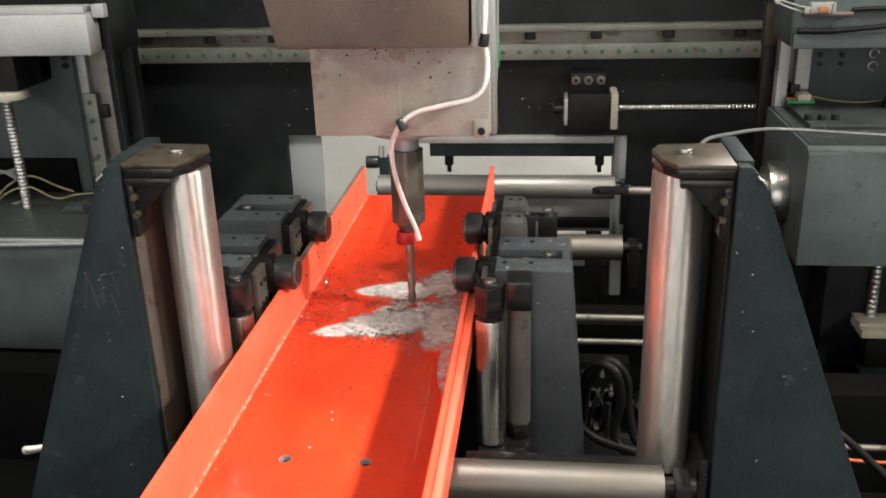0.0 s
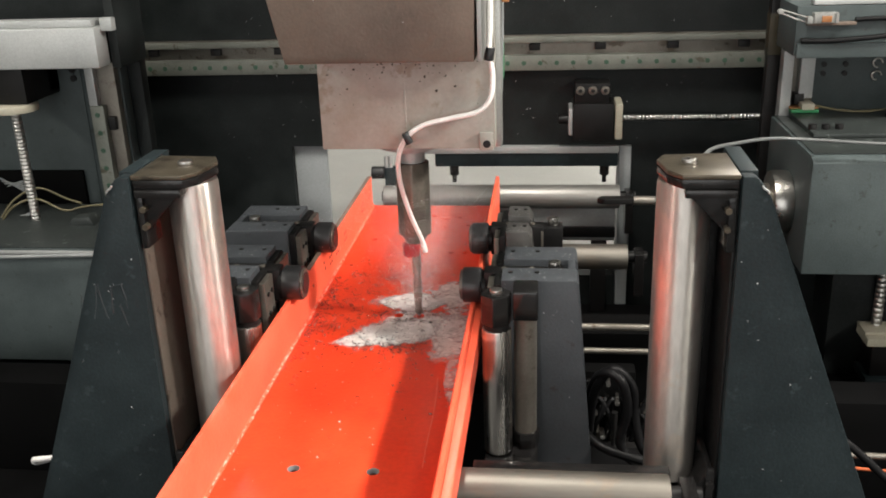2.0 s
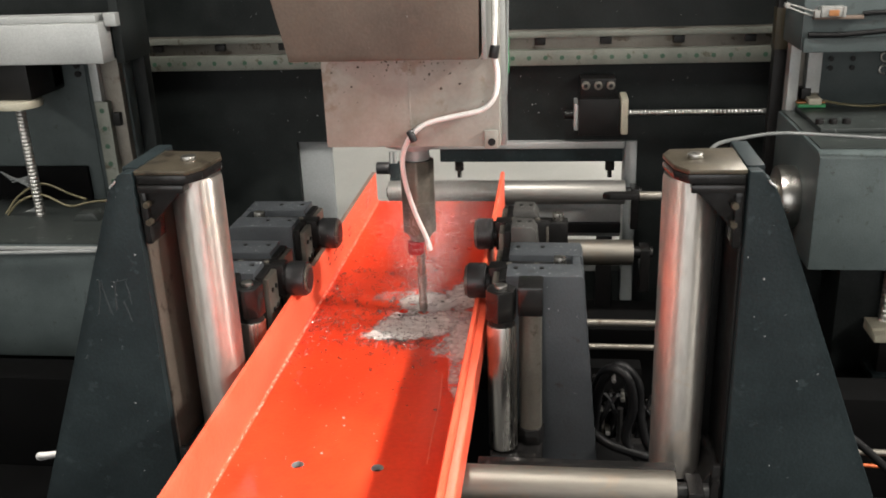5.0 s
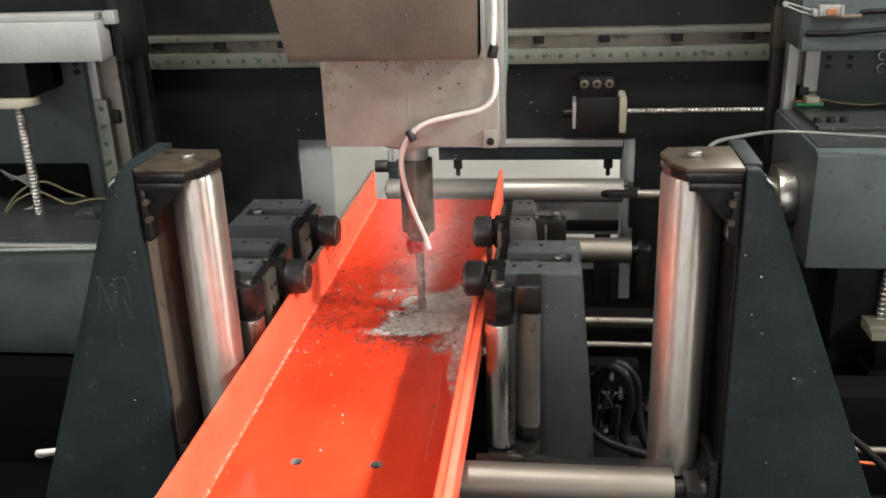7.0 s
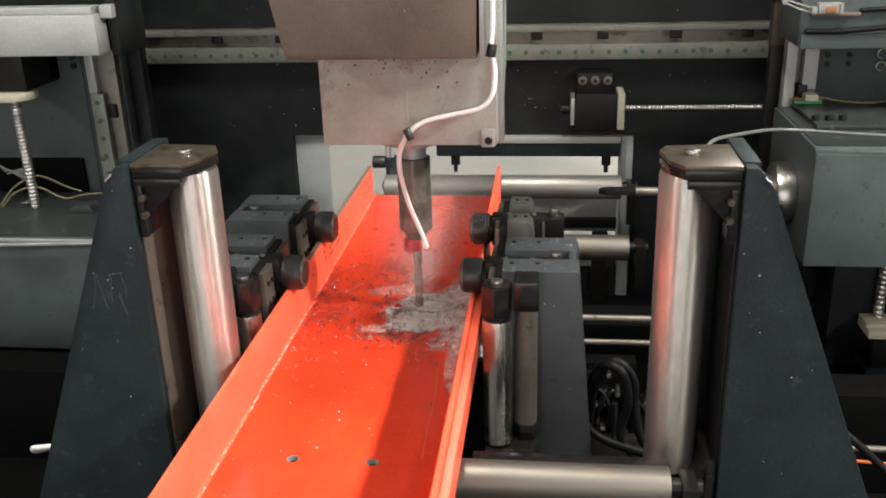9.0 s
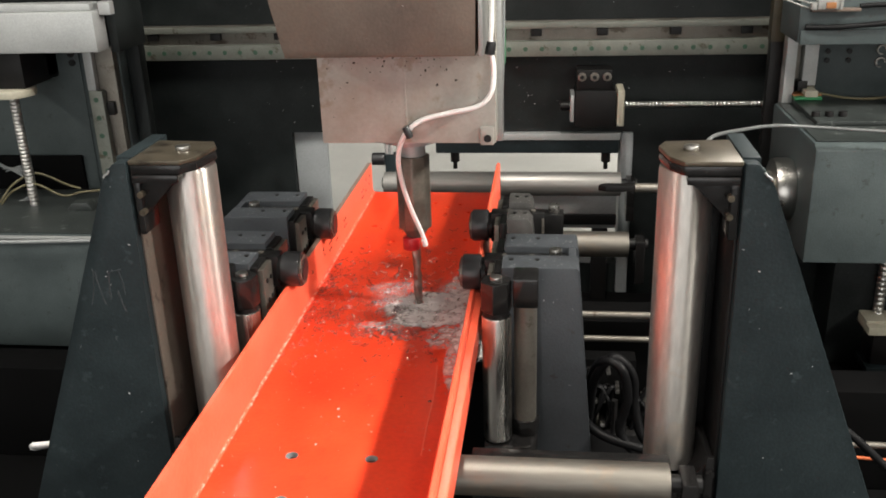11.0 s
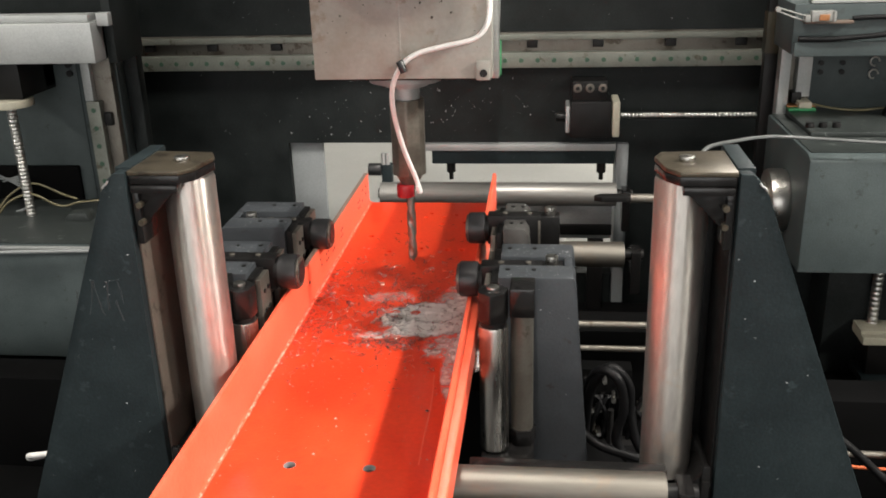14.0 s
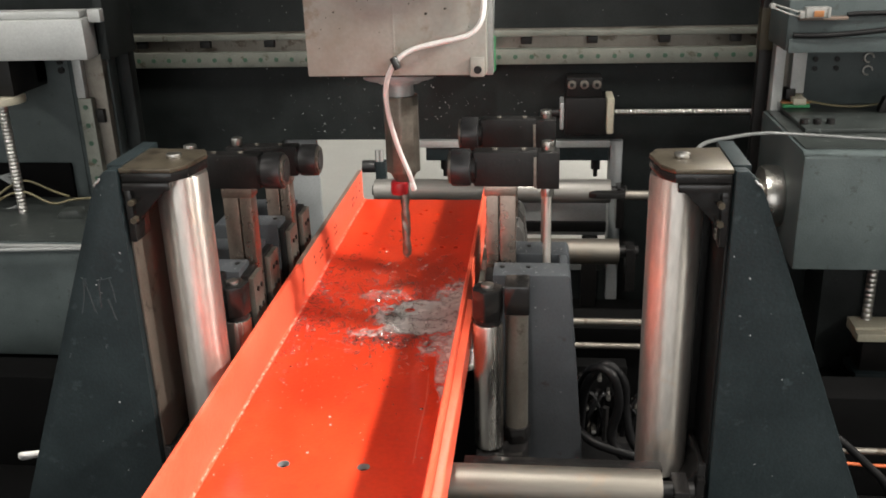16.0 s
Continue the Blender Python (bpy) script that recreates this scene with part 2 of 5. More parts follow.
def smoothed(bm):
    for f in bm.faces:
        f.smooth = len(f.verts) <= 4
    return bm


def box(x0, x1, y0, y1, z0, z1, b=0.003, bm=None, seg=2):
    t = bmesh.new()
    bmesh.ops.create_cube(t, size=1)
    for v in t.verts:
        v.co = (x0 + (v.co.x + 0.5) * (x1 - x0), y0 + (v.co.y + 0.5) * (y1 - y0), z0 + (v.co.z + 0.5) * (z1 - z0))
    if b:
        bevel(t, t.edges[:], b, seg)
    return merge(bm, t)


def merge(bm, t):
    if bm is None:
        return t
    me = bpy.data.meshes.new("tmp")
    t.to_mesh(me)
    t.free()
    bm.from_mesh(me)
    bpy.data.meshes.remove(me)
    return bm


def cyl(p0, p1, r, bm=None, seg=32, b=0.0, r2=None):
    p0, p1 = Vector(p0), Vector(p1)
    t = bmesh.new()
    d = p1 - p0
    bmesh.ops.create_cone(t, cap_ends=True, cap_tris=False, segments=seg, radius1=r, radius2=r if r2 is None else r2, depth=d.length)
    if seg > 6:
        smoothed(t)
    if b:
        bevel(t, [e for e in t.edges if len(e.link_faces) == 2 and any(len(f.verts) > 4 for f in e.link_faces)], b, 2)
    bmesh.ops.transform(t, matrix=Matrix.Translation((p0 + p1) / 2) @ d.to_track_quat("Z", "Y").to_matrix().to_4x4(), verts=t.verts)
    return merge(bm, t)


def prism(pts, axis, a0, a1, b=0.003, bm=None):
    """A flat outline pushed along an axis. pts: the two other coordinates in x, y, z order."""
    t = bmesh.new()

    def at(p, a):
        return {"x": (a, p[0], p[1]), "y": (p[0], a, p[1]), "z": (p[0], p[1], a)}[axis]
    lo, hi = [t.verts.new(at(p, a0)) for p in pts], [t.verts.new(at(p, a1)) for p in pts]
    t.faces.new(lo), t.faces.new(hi)
    n = len(pts)
    for i in range(n):
        t.faces.new((lo[i], lo[(i + 1) % n], hi[(i + 1) % n], hi[i]))
    if b:
        bevel(t, t.edges[:], b, 2)
    return merge(bm, t)


def hexagon(cx, cy, r, turn=0.0):
    return [(cx + r * math.cos(radians(turn + 60 * k)), cy + r * math.sin(radians(turn + 60 * k))) for k in range(6)]


def spline(pts, n=8):
    """A Catmull-Rom run through the points."""
    P = [Vector(p) for p in pts]
    P = [2 * P[0] - P[1]] + P + [2 * P[-1] - P[-2]]
    out = []
    for i in range(1, len(P) - 2):
        for k in range(n):
            t = k / n
            a, b_, c, d = P[i - 1], P[i], P[i + 1], P[i + 2]
            out.append(0.5 * ((2 * b_) + (c - a) * t + (2 * a - 5 * b_ + 4 * c - d) * t * t + (3 * b_ - a - 3 * c + d) * t ** 3))
    out.append(P[-2])
    return out


def tube(pts, r, bm=None, seg=10, n=8, smooth_run=True):
    run = spline(pts, n) if smooth_run else [Vector(p) for p in pts]
    t = bmesh.new()
    rings, up = [], Vector((0.31, 0.2, 0.93)).normalized()
    for i, p in enumerate(run):
        d = (run[min(i + 1, len(run) - 1)] - run[max(i - 1, 0)]).normalized()
        u = d.cross(up).normalized()
        v = d.cross(u)
        rings.append([t.verts.new(p + r * (u * math.cos(2 * math.pi * k / seg) + v * math.sin(2 * math.pi * k / seg))) for k in range(seg)])
    for a, b_ in zip(rings, rings[1:]):
        for k in range(seg):
            t.faces.new((a[k], a[(k + 1) % seg], b_[(k + 1) % seg], b_[k]))
    t.faces.new(rings[0]), t.faces.new(rings[-1][::-1])
    return merge(bm, smoothed(t))


def plate_with_holes(x0, x1, y0, y1, z0, z1, holes, seg=20):
    """A horizontal plate with round holes cut through it."""
    t = bmesh.new()
    loops = [[(x0, y0), (x1, y0), (x1, y1), (x0, y1)]]
    for hx, hy, hr in holes:
        loops.append([(hx + hr * math.cos(2 * math.pi * k / seg), hy + hr * math.sin(2 * math.pi * k / seg)) for k in range(seg)])
    edges = []
    for lp in loops:
        vs = [t.verts.new((*p, z1)) for p in lp]
        edges += [t.edges.new((vs[i], vs[(i + 1) % len(vs)])) for i in range(len(vs))]
    bmesh.ops.triangle_fill(t, use_beauty=True, use_dissolve=False, edges=edges)
    g = bmesh.ops.extrude_face_region(t, geom=t.faces[:])
    bmesh.ops.translate(t, vec=(0, 0, z0 - z1), verts=[v for v in g["geom"] if isinstance(v, bmesh.types.BMVert)])
    return t


def cap_screw(parent, x, y, z, r=0.008, h=0.008, axis="z", mat=None, name="screw"):
    """A socket-head screw, its head standing out along +z or towards -y."""
    d = {"z": Vector((0, 0, h)), "y": Vector((0, -h, 0)), "x": Vector((-h, 0, 0)), "X": Vector((h, 0, 0))}[axis]
    p = Vector((x, y, z))
    bm = cyl(p - d * 0.3, p + d, r, seg=14, b=r * 0.15)
    return part(name, bm, mat or OILBLACK, parent)

# ---- the hall ----
ZW = 0.85          # upper face of the beam's web
solid("floor", box(-12, 12, -6.2, 3.75, -0.1, 0, 0), FLOORDARK, "dark oily workshop floor under the machine", "floor", kind="structure")
solid("floor_beyond", box(-12, 12, 3.75, 15, -0.1, 0.002, 0), CONCRETE, "pale concrete hall floor behind the machine", "floor", kind="structure")
solid("wall_north", box(-12, 12, 15, 15.2, 0, 6.2, 0), HALLWALL, "pale painted far wall of the hall", "wall", kind="structure")
south = thing("wall_south", 0, -6.1, 0, "pale painted near wall with an unseen opening added for the front fill", "wall", kind="structure")
part("wall_piece", box(-12, -4.05, -6.2, -6, 0, 6.2, 0), HALLWALL, south)
part("wall_piece", box(3.05, 12, -6.2, -6, 0, 6.2, 0), HALLWALL, south)
part("wall_piece", box(-4.05, 3.05, -6.2, -6, 4.5, 6.2, 0), HALLWALL, south)
floodlight = thing("floodlight", FLOOD.x + 0.1, FLOOD.y, FLOOD.z, "unseen white floodlight on a pole, added to light the scene from the right", "lamp")
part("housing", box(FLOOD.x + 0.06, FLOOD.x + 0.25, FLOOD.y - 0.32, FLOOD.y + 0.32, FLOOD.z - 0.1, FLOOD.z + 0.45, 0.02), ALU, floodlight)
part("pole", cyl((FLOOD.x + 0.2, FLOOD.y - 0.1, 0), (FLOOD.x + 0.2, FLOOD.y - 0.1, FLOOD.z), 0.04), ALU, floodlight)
solid("wall_west", box(-12.2, -12, -6.2, 15.2, 0, 6.2, 0), HALLWALL, "pale painted side wall of the hall", "wall", kind="structure")
solid("wall_east", box(12, 12.2, -6.2, 15.2, 0, 6.2, 0), HALLWALL, "pale painted side wall of the hall", "wall", kind="structure")
solid("ceiling", box(-12.2, 12.2, -6.2, 15.2, 6.2, 6.4, 0), HALLWALL, "plain pale hall ceiling above the machine", "ceiling", kind="structure")
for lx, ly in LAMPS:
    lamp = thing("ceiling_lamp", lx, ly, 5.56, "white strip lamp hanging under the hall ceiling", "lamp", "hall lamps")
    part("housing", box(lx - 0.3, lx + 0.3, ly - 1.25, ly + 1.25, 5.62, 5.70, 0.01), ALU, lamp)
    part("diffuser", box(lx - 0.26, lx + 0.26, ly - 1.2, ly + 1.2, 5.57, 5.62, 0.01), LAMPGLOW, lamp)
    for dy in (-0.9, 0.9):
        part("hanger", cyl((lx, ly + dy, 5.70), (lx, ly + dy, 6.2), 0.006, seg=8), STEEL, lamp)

strip = thing("added_strip_lamp", STRIP[0], STRIP[1], 5.51, "unseen slim strip lamp added over the machine to throw the bar's shadow", "lamp")
part("housing", box(STRIP[0] - 0.06, STRIP[0] + 0.06, STRIP[1] - 0.65, STRIP[1] + 0.65, 5.53, 5.60, 0.01), ALU, strip)
for dy in (-0.5, 0.5):
    part("hanger", cyl((STRIP[0], STRIP[1] + dy, 5.60), (STRIP[0], STRIP[1] + dy, 6.2), 0.006, seg=8), STEEL, strip)

# ---- the machine's black cross wall with its opening ----
YW = 3.5
OX0, OX1, OZ = -1.03, 0.312, 0.968
portal = thing("machine_portal", 0, YW + 0.1, 0, "black painted steel cross wall with a rectangular passage", "machine frame", kind="structure")
gate = [(-2.6, 0), (OX0, 0), (OX0, OZ), (OX1, OZ), (OX1, 0), (2.4, 0), (2.4, 2.3), (-2.6, 2.3)]
part("wall_plate", prism(gate, "y", YW, YW + 0.2, 0.004), BLACKWALL, portal)
part("sill", box(OX0, OX1, YW + 0.004, YW + 0.2, 0, 0.42, 0.004), BLACKWALL, portal)
part("jamb_plate", box(OX0 + 0.003, OX0 + 0.135, YW + 0.03, YW + 0.05, 0.42, OZ - 0.004, 0.002), PALEGREY, portal, "grey plate standing in the passage")
part("jamb_post", box(OX1 - 0.05, OX1 - 0.003, YW - 0.02, YW + 0.12, 0.30, OZ - 0.004, 0.008), PALEGREY, portal, "grey painted post beside the passage")
part("lintel", box(-0.45, OX1 - 0.055, YW - 0.02, YW + 0.06, OZ - 0.085, OZ - 0.006, 0.006), ENAMEL, portal)
part("lintel_strip", box(-0.50, OX1 - 0.052, YW - 0.03, YW + 0.06, OZ - 0.03, OZ - 0.003, 0.003), ALU, portal)
for bx in (-0.38, 0.21):
    part("foot_bolt", cyl((bx, YW + 0.03, OZ - 0.13), (bx, YW + 0.03, OZ - 0.085), 0.018, seg=12), OILBLACK, portal)
    part("foot_bolt", cyl((bx, YW + 0.03, OZ - 0.16), (bx, YW + 0.03, OZ - 0.13), 0.009, seg=10), OILBLACK, portal)

# unseen bar, added above to cast the dark band along the web
shadow_bar = thing("overhead_shadow_bar", -0.24, YW, 2.1, "unseen black bar added above the beam to cast the web's dark band", "cable tray")
part("tray", box(-0.293, -0.187, 0.1, YW - 0.002, 2.11, 2.15, 0.004), BLACKWALL, shadow_bar)
part("bracket", box(-0.33, -0.15, YW - 0.06, YW - 0.001, 2.075, 2.109, 0.004), BLACKWALL, shadow_bar)

# cross rail on the wall
rail = thing("cross_guide_rail", -0.4, YW, 1.26, "worn greenish steel guide rail bolted along the black wall", "guide rail")
RZ = 1.262
part("rail_base", box(-1.70, 0.79, YW - 0.028, YW - 0.001, RZ + 0.005, RZ + 0.125, 0.003), DULLSTEEL, rail)
bar = part("rail_bar", box(-1.70, 0.79, YW - 0.060, YW - 0.026, RZ, RZ + 0.056, 0.004), RAIL, rail)
part("rail_lip", box(-1.70, 0.79, YW - 0.055, YW - 0.026, RZ + 0.100, RZ + 0.122, 0.003), RAIL, rail)
for k in range(41):
    x = -1.665 + k * 0.0602
    part("hole_plug", cyl((x, YW - 0.062, RZ + 0.028), (x, YW - 0.055, RZ + 0.028), 0.0085, seg=12), CAPGREEN, bar)
for x in (-1.53, -1.28, -1.03, -0.78, -0.06, 0.18, 0.44, 0.69):
    part("clip", box(x - 0.02, x + 0.02, YW - 0.048, YW - 0.026, RZ + 0.072, RZ + 0.098, 0.003), OILBLACK, rail)
part("end_stop", box(-0.208, -0.172, YW - 0.10, YW - 0.056, RZ - 0.02, RZ + 0.105, 0.003), GREEN, rail, "green plastic end stop")

# small drive on the wall with its ball screw
drive = thing("cross_drive", 0.2, YW, 1.09, "black servo drive with a steel ball screw on the wall", "motor")
part("gear_block", box(0.082, 0.232, YW - 0.13, YW - 0.001, 1.012, 1.150, 0.008), OILBLACK, drive)
part("flange", box(0.235, 0.262, YW - 0.14, YW - 0.001, 1.018, 1.150, 0.006), IVORY, drive)
part("top_plate", box(0.088, 0.215, YW - 0.12, YW - 0.02, 1.150, 1.222, 0.004), OILBLACK, drive)
for k in range(3):
    b = part("bolt", cyl((0.107 + k * 0.045, YW - 0.132, 1.198), (0.107 + k * 0.045, YW - 0.119, 1.198), 0.016, seg=20, b=0.003), DULLSTEEL, drive)
    part("socket", cyl((0.107 + k * 0.045, YW - 0.1335, 1.198), (0.107 + k * 0.045, YW - 0.130, 1.198), 0.008, seg=6), OILBLACK, b)
part("flange", box(0.066, 0.081, YW - 0.12, YW - 0.001, 1.03, 1.13, 0.004), ALU, drive)
part("shaft_end", cyl((0.03, YW - 0.07, 1.08), (0.084, YW - 0.07, 1.08), 0.018, seg=16, b=0.004), OILBLACK, drive)


def ball_screw(parent, p0, p1, r=0.0125, pitch=0.0135):
    """A threaded rod: a row of rounded ridges along a core."""
    p0, p1 = Vector(p0), Vector(p1)
    d = p1 - p0
    n = int(d.length / pitch)
    t = bmesh.new()
    q = d.to_track_quat("Z", "Y").to_matrix().to_4x4()
    rings, seg = [], 14
    for i in range(n * 4 + 1):
        rr = r * (1.0, 0.96, 0.84, 0.96)[i % 4]
        rings.append([t.verts.new(p0 + (q @ Vector((rr * math.cos(6.2832 * k / seg), rr * math.sin(6.2832 * k / seg), i * d.length / (n * 4))))) for k in range(seg)])
    for a, b_ in zip(rings, rings[1:]):
        for k in range(seg):
            t.faces.new((a[k], a[(k + 1) % seg], b_[(k + 1) % seg], b_[k]))
    t.faces.new(rings[0]), t.faces.new(rings[-1])
    return part("ball_screw", smoothed(t), SCREW, parent)


ball_screw(drive, (0.262, YW - 0.075, 1.085), (0.83, YW - 0.075, 1.085))

# ---- side columns with their drilling units ----
rcol = thing("side_column", 1.1, 3.2, 0, "black steel column beside the passage", "machine column")
part("column_body", box(0.80, 1.9, 3.1205, YW, 0, 2.3, 0.006), BLACKWALL, rcol)
part("front_plate", box(0.7355, 0.7995, 3.10, 3.13, 0, 2.3, 0.004), BLACKWALL, rcol)
part("column_edge", box(0.695, 0.735, 3.10, 3.14, 0.0, 2.3, 0.006), OILBLACK, rcol)
part("brown_tape", box(0.693, 0.737, 3.096, 3.142, 1.36, 1.49, 0.001), TAPE, rcol, "brown tape round the column's edge")
part("back_plate", box(0.80, 1.9, 3.08, 3.118, 0.98, 2.0, 0.004), UNITGREY, rcol)
part("rail_back", box(0.738, 0.835, 3.055, 3.079, 1.05, 1.9, 0.003), DULLSTEEL, rcol)
part("upright_rail", box(0.725, 0.757, 3.005, 3.054, 1.10, 1.9, 0.003), ALU, rcol)
part("upright_rail", box(0.782, 0.825, 3.015, 3.054, 1.235, 1.9, 0.003), ALU, rcol)
part("carriage", box(0.770, 0.800, 3.01, 3.056, 1.215, 1.25, 0.004), OILBLACK, rcol)
part("sensor_block", box(0.785, 0.825, 2.97, 3.05, 1.206, 1.226, 0.004), IVORY, rcol)
part("green_strip", box(0.755, 0.838, 2.97, 3.02, 1.197, 1.207, 0.002), GREEN, rcol, "green terminal strip")
part("strip_edge", box(0.753, 0.840, 2.985, 3.03, 1.2075, 1.212, 0.001), COPPER, rcol)
for hx in (0.868, 0.934):
    for hz in (1.331, 1.302):
        part("bolt_recess", cyl((hx, 3.074, hz), (hx, 3.082, hz), 0.0085, seg=14), OILBLACK, rcol)
for hz in (1.335, 1.295):
    part("eye_ring", tube([(1.03 + 0.014 * math.cos(a * 0.7), 3.07, hz + 0.014 * math.sin(a * 0.7)) for a in range(8)], 0.003), STEEL, rcol)
part("upper_strip", box(0.745, 1.9, 2.80, 2.84, 1.5465, 1.562, 0.003), ALU, rcol, "pale metal strip along the block")
part("upper_block", box(0.70, 1.9, 2.80, 3.02, 1.402, 1.546, 0.006), UNITGREY, rcol, "grey enamelled block above the unit")
part("upper_lip", box(0.705, 1.9, 2.785, 2.80, 1.398, 1.44, 0.004), UNITGREY, rcol)
part("lower_plate", box(0.93, 1.9, 2.93, 3.118, 0.1, 0.80, 0.004), BLACKWALL, rcol)

runit = thing("side_drilling_unit", 1.1, 2.76, 0.84, "slate enamelled drilling unit with a steel spindle nose", "drilling unit")
part("housing", prism([(2.50, 0.838), (2.50, 1.165), (2.53, 1.178), (3.02, 1.178), (3.02, 0.838)], "x", 0.705, 1.9, 0.006), UNITGREY, runit)
part("top_skin", box(0.715, 1.9, 2.535, 3.015, 1.1785, 1.1815, 0.001), OILYTOP, runit, "oil-soaked top of the unit")
part("top_plate", box(0.755, 1.9, 2.70, 3.03, 1.182, 1.196, 0.003), OILYTOP, runit)
for k in range(3):
    cap_screw(runit, 0.765 + 0.038 * k, 2.76, 1.197, 0.012, 0.014)
for sx, sy in ((1.02, 2.9), (1.10, 2.86)):
    part("lifting_lug", prism([(sx, 1.196), (sx + 0.06, 1.196), (sx + 0.045, 1.245), (sx + 0.015, 1.245)], "y", sy, sy + 0.03, 0.006), OILBLACK, runit)
part("spindle_nose", cyl((0.648, 2.72, 0.985), (0.706, 2.72, 0.985), 0.094, seg=48, b=0.012), STEEL, runit, "turned steel spindle nose")
part("spindle_collar", cyl((0.60, 2.72, 0.985), (0.65, 2.72, 0.985), 0.055, seg=40, b=0.006), DULLSTEEL, runit)
part("tool_holder", cyl((0.40, 2.72, 0.987), (0.60, 2.72, 0.985), 0.022, seg=28, b=0.004), DULLSTEEL, runit)


def drill_mesh(length, r, twist, seg=16, tip=0.012):
    """A two-flute twist drill that points down from the origin."""
    t = bmesh.new()
    n = 36
    rings = []
    for i in range(n + 1):
        z = -length * i / n
        k0 = 1.0 if z > -(length - tip) else max(0.05, (z + length) / tip)
        a0 = twist * i / n
        ring = []
        for k in range(seg):
            a = 2 * math.pi * k / seg
            rr = r * k0 * (1 - 0.26 * max(0, math.cos(2 * a)) ** 1.5 * (1 if i > 5 else i / 5))
            ring.append(t.verts.new((rr * math.cos(a + a0), rr * math.sin(a + a0), z)))
        rings.append(ring)
    for a, b_ in zip(rings, rings[1:]):
        for k in range(seg):
            t.faces.new((a[k], a[(k + 1) % seg], b_[(k + 1) % seg], b_[k]))
    t.faces.new(rings[0]), t.faces.new(rings[-1])
    return smoothed(t)


bm = prism([(0.142, 2.714), (0.165, 2.702), (0.24, 2.703), (0.255, 2.712), (0.255, 2.728), (0.24, 2.737), (0.165, 2.738), (0.15, 2.728)], "z", 0.979, 0.997, 0.003)
blade = part("spade_tip", bm, OILBLACK, runit, "flat dark spade drill tip")
part("shank", cyl((0.252, 2.72, 0.987), (0.40, 2.72, 0.987), 0.014, seg=20, b=0.002), DULLSTEEL, blade)

rscrew = thing("lift_screw", 1.02, 3.0, 0.34, "steel ball screw in an ivory bearing under the unit", "ball screw")
ball_screw(rscrew, (1.075, 2.90, 0.50), (1.075, 2.90, 0.84), 0.0175, 0.017)
part("bearing", box(1.02, 1.22, 2.80, 2.92, 0.466, 0.494, 0.006), IVORY, rscrew)
part("bearing_lip", box(1.02, 1.18, 2.83, 2.92, 0.494, 0.504, 0.004), IVORY, rscrew)
part("motor_block", box(1.045, 1.25, 2.82, 2.928, 0.35, 0.466, 0.008), OILBLACK, rscrew)
part("motor_foot", box(1.03, 1.20, 2.80, 2.928, 0.325, 0.350, 0.004), ENAMEL, rscrew)

lcol = thing("side_column", -1.8, 3.2, 0, "black steel column with an upright guide rail", "machine column")
part("column_body", box(-2.6, -1.60, 3.0, YW, 0, 2.3, 0.006), UNITGREY, lcol)
part("front_plate", box(-1.5995, -1.4555, 3.0, 3.06, 0, 2.3, 0.004), UNITGREY, lcol)
part("upper_back", box(-2.6, -1.385, 2.955, 2.9985, 1.505, 2.3, 0.004), BLACKWALL, lcol)
part("column_edge", box(-1.455, -1.405, 3.05, 3.10, 0.0, 2.3, 0.006), BLACKWALL, lcol)
part("rail_back", box(-1.545, -1.462, 2.965, 2.998, 0.55, 1.42, 0.003), DULLSTEEL, lcol)
lrail = part("upright_rail", box(-1.552, -1.505, 2.935, 2.964, 0.55, 1.25, 0.003), RAIL, lcol)
part("upright_rail", box(-1.555, -1.525, 2.940, 2.966, 1.25, 1.42, 0.003), ALU, lcol)
part("rail_clip", box(-1.500, -1.475, 2.945, 2.966, 1.165, 1.21, 0.003), OILBLACK, lcol)
for k in range(8):
    part("hole_plug", cyl((-1.529, 2.933, 1.22 - 0.062 * k), (-1.529, 2.938, 1.22 - 0.062 * k), 0.0085, seg=12), CAPGREEN, lrail)
part("recess_plate", box(-2.1, -1.645, 2.985, 2.999, 0.80, 1.012, 0.006), SHADEBLACK, lcol)
for hz in (1.335, 1.365):
    part("bolt_recess", cyl((-1.625, 2.992, hz), (-1.625, 3.004, hz), 0.011, seg=14), OILBLACK, lcol)
part("junction_box", box(-1.74, -1.68, 2.93, 3.0, 1.30, 1.40, 0.004), OILBLACK, lcol)
part("upper_block", box(-2.3, -1.385, 2.72, 2.80, 1.412, 1.535, 0.006), ALU, lcol, "pale metal block over the screw")
part("block_back", box(-2.3, -1.389, 2.8005, 2.954, 1.416, 1.530, 0.004), OILBLACK, lcol)
part("upper_cap", box(-1.80, -1.40, 2.74, 2.80, 1.5355, 1.558, 0.004), ALU, lcol)
part("upper_clip", box(-1.384, -1.345, 2.76, 2.79, 1.520, 1.560, 0.003), ALU, lcol)
part("upper_arm", box(-1.3835, -1.352, 2.80, 3.0, 1.40, 1.62, 0.006), BLACKWALL, lcol)

lscrew = thing("lift_screw", -1.72, 2.8, 0.9, "steel ball screw hanging from an ivory bearing", "ball screw")
part("bearing", cyl((-1.74, 2.80, 1.265), (-1.74, 2.80, 1.290), 0.075, seg=32, b=0.006), IVORY, lscrew)
part("bearing_block", box(-1.83, -1.68, 2.78, 2.998, 1.290, 1.412, 0.006), OILBLACK, lscrew)
ball_screw(lscrew, (-1.74, 2.80, 0.885), (-1.74, 2.80, 1.266), 0.0165, 0.0125)

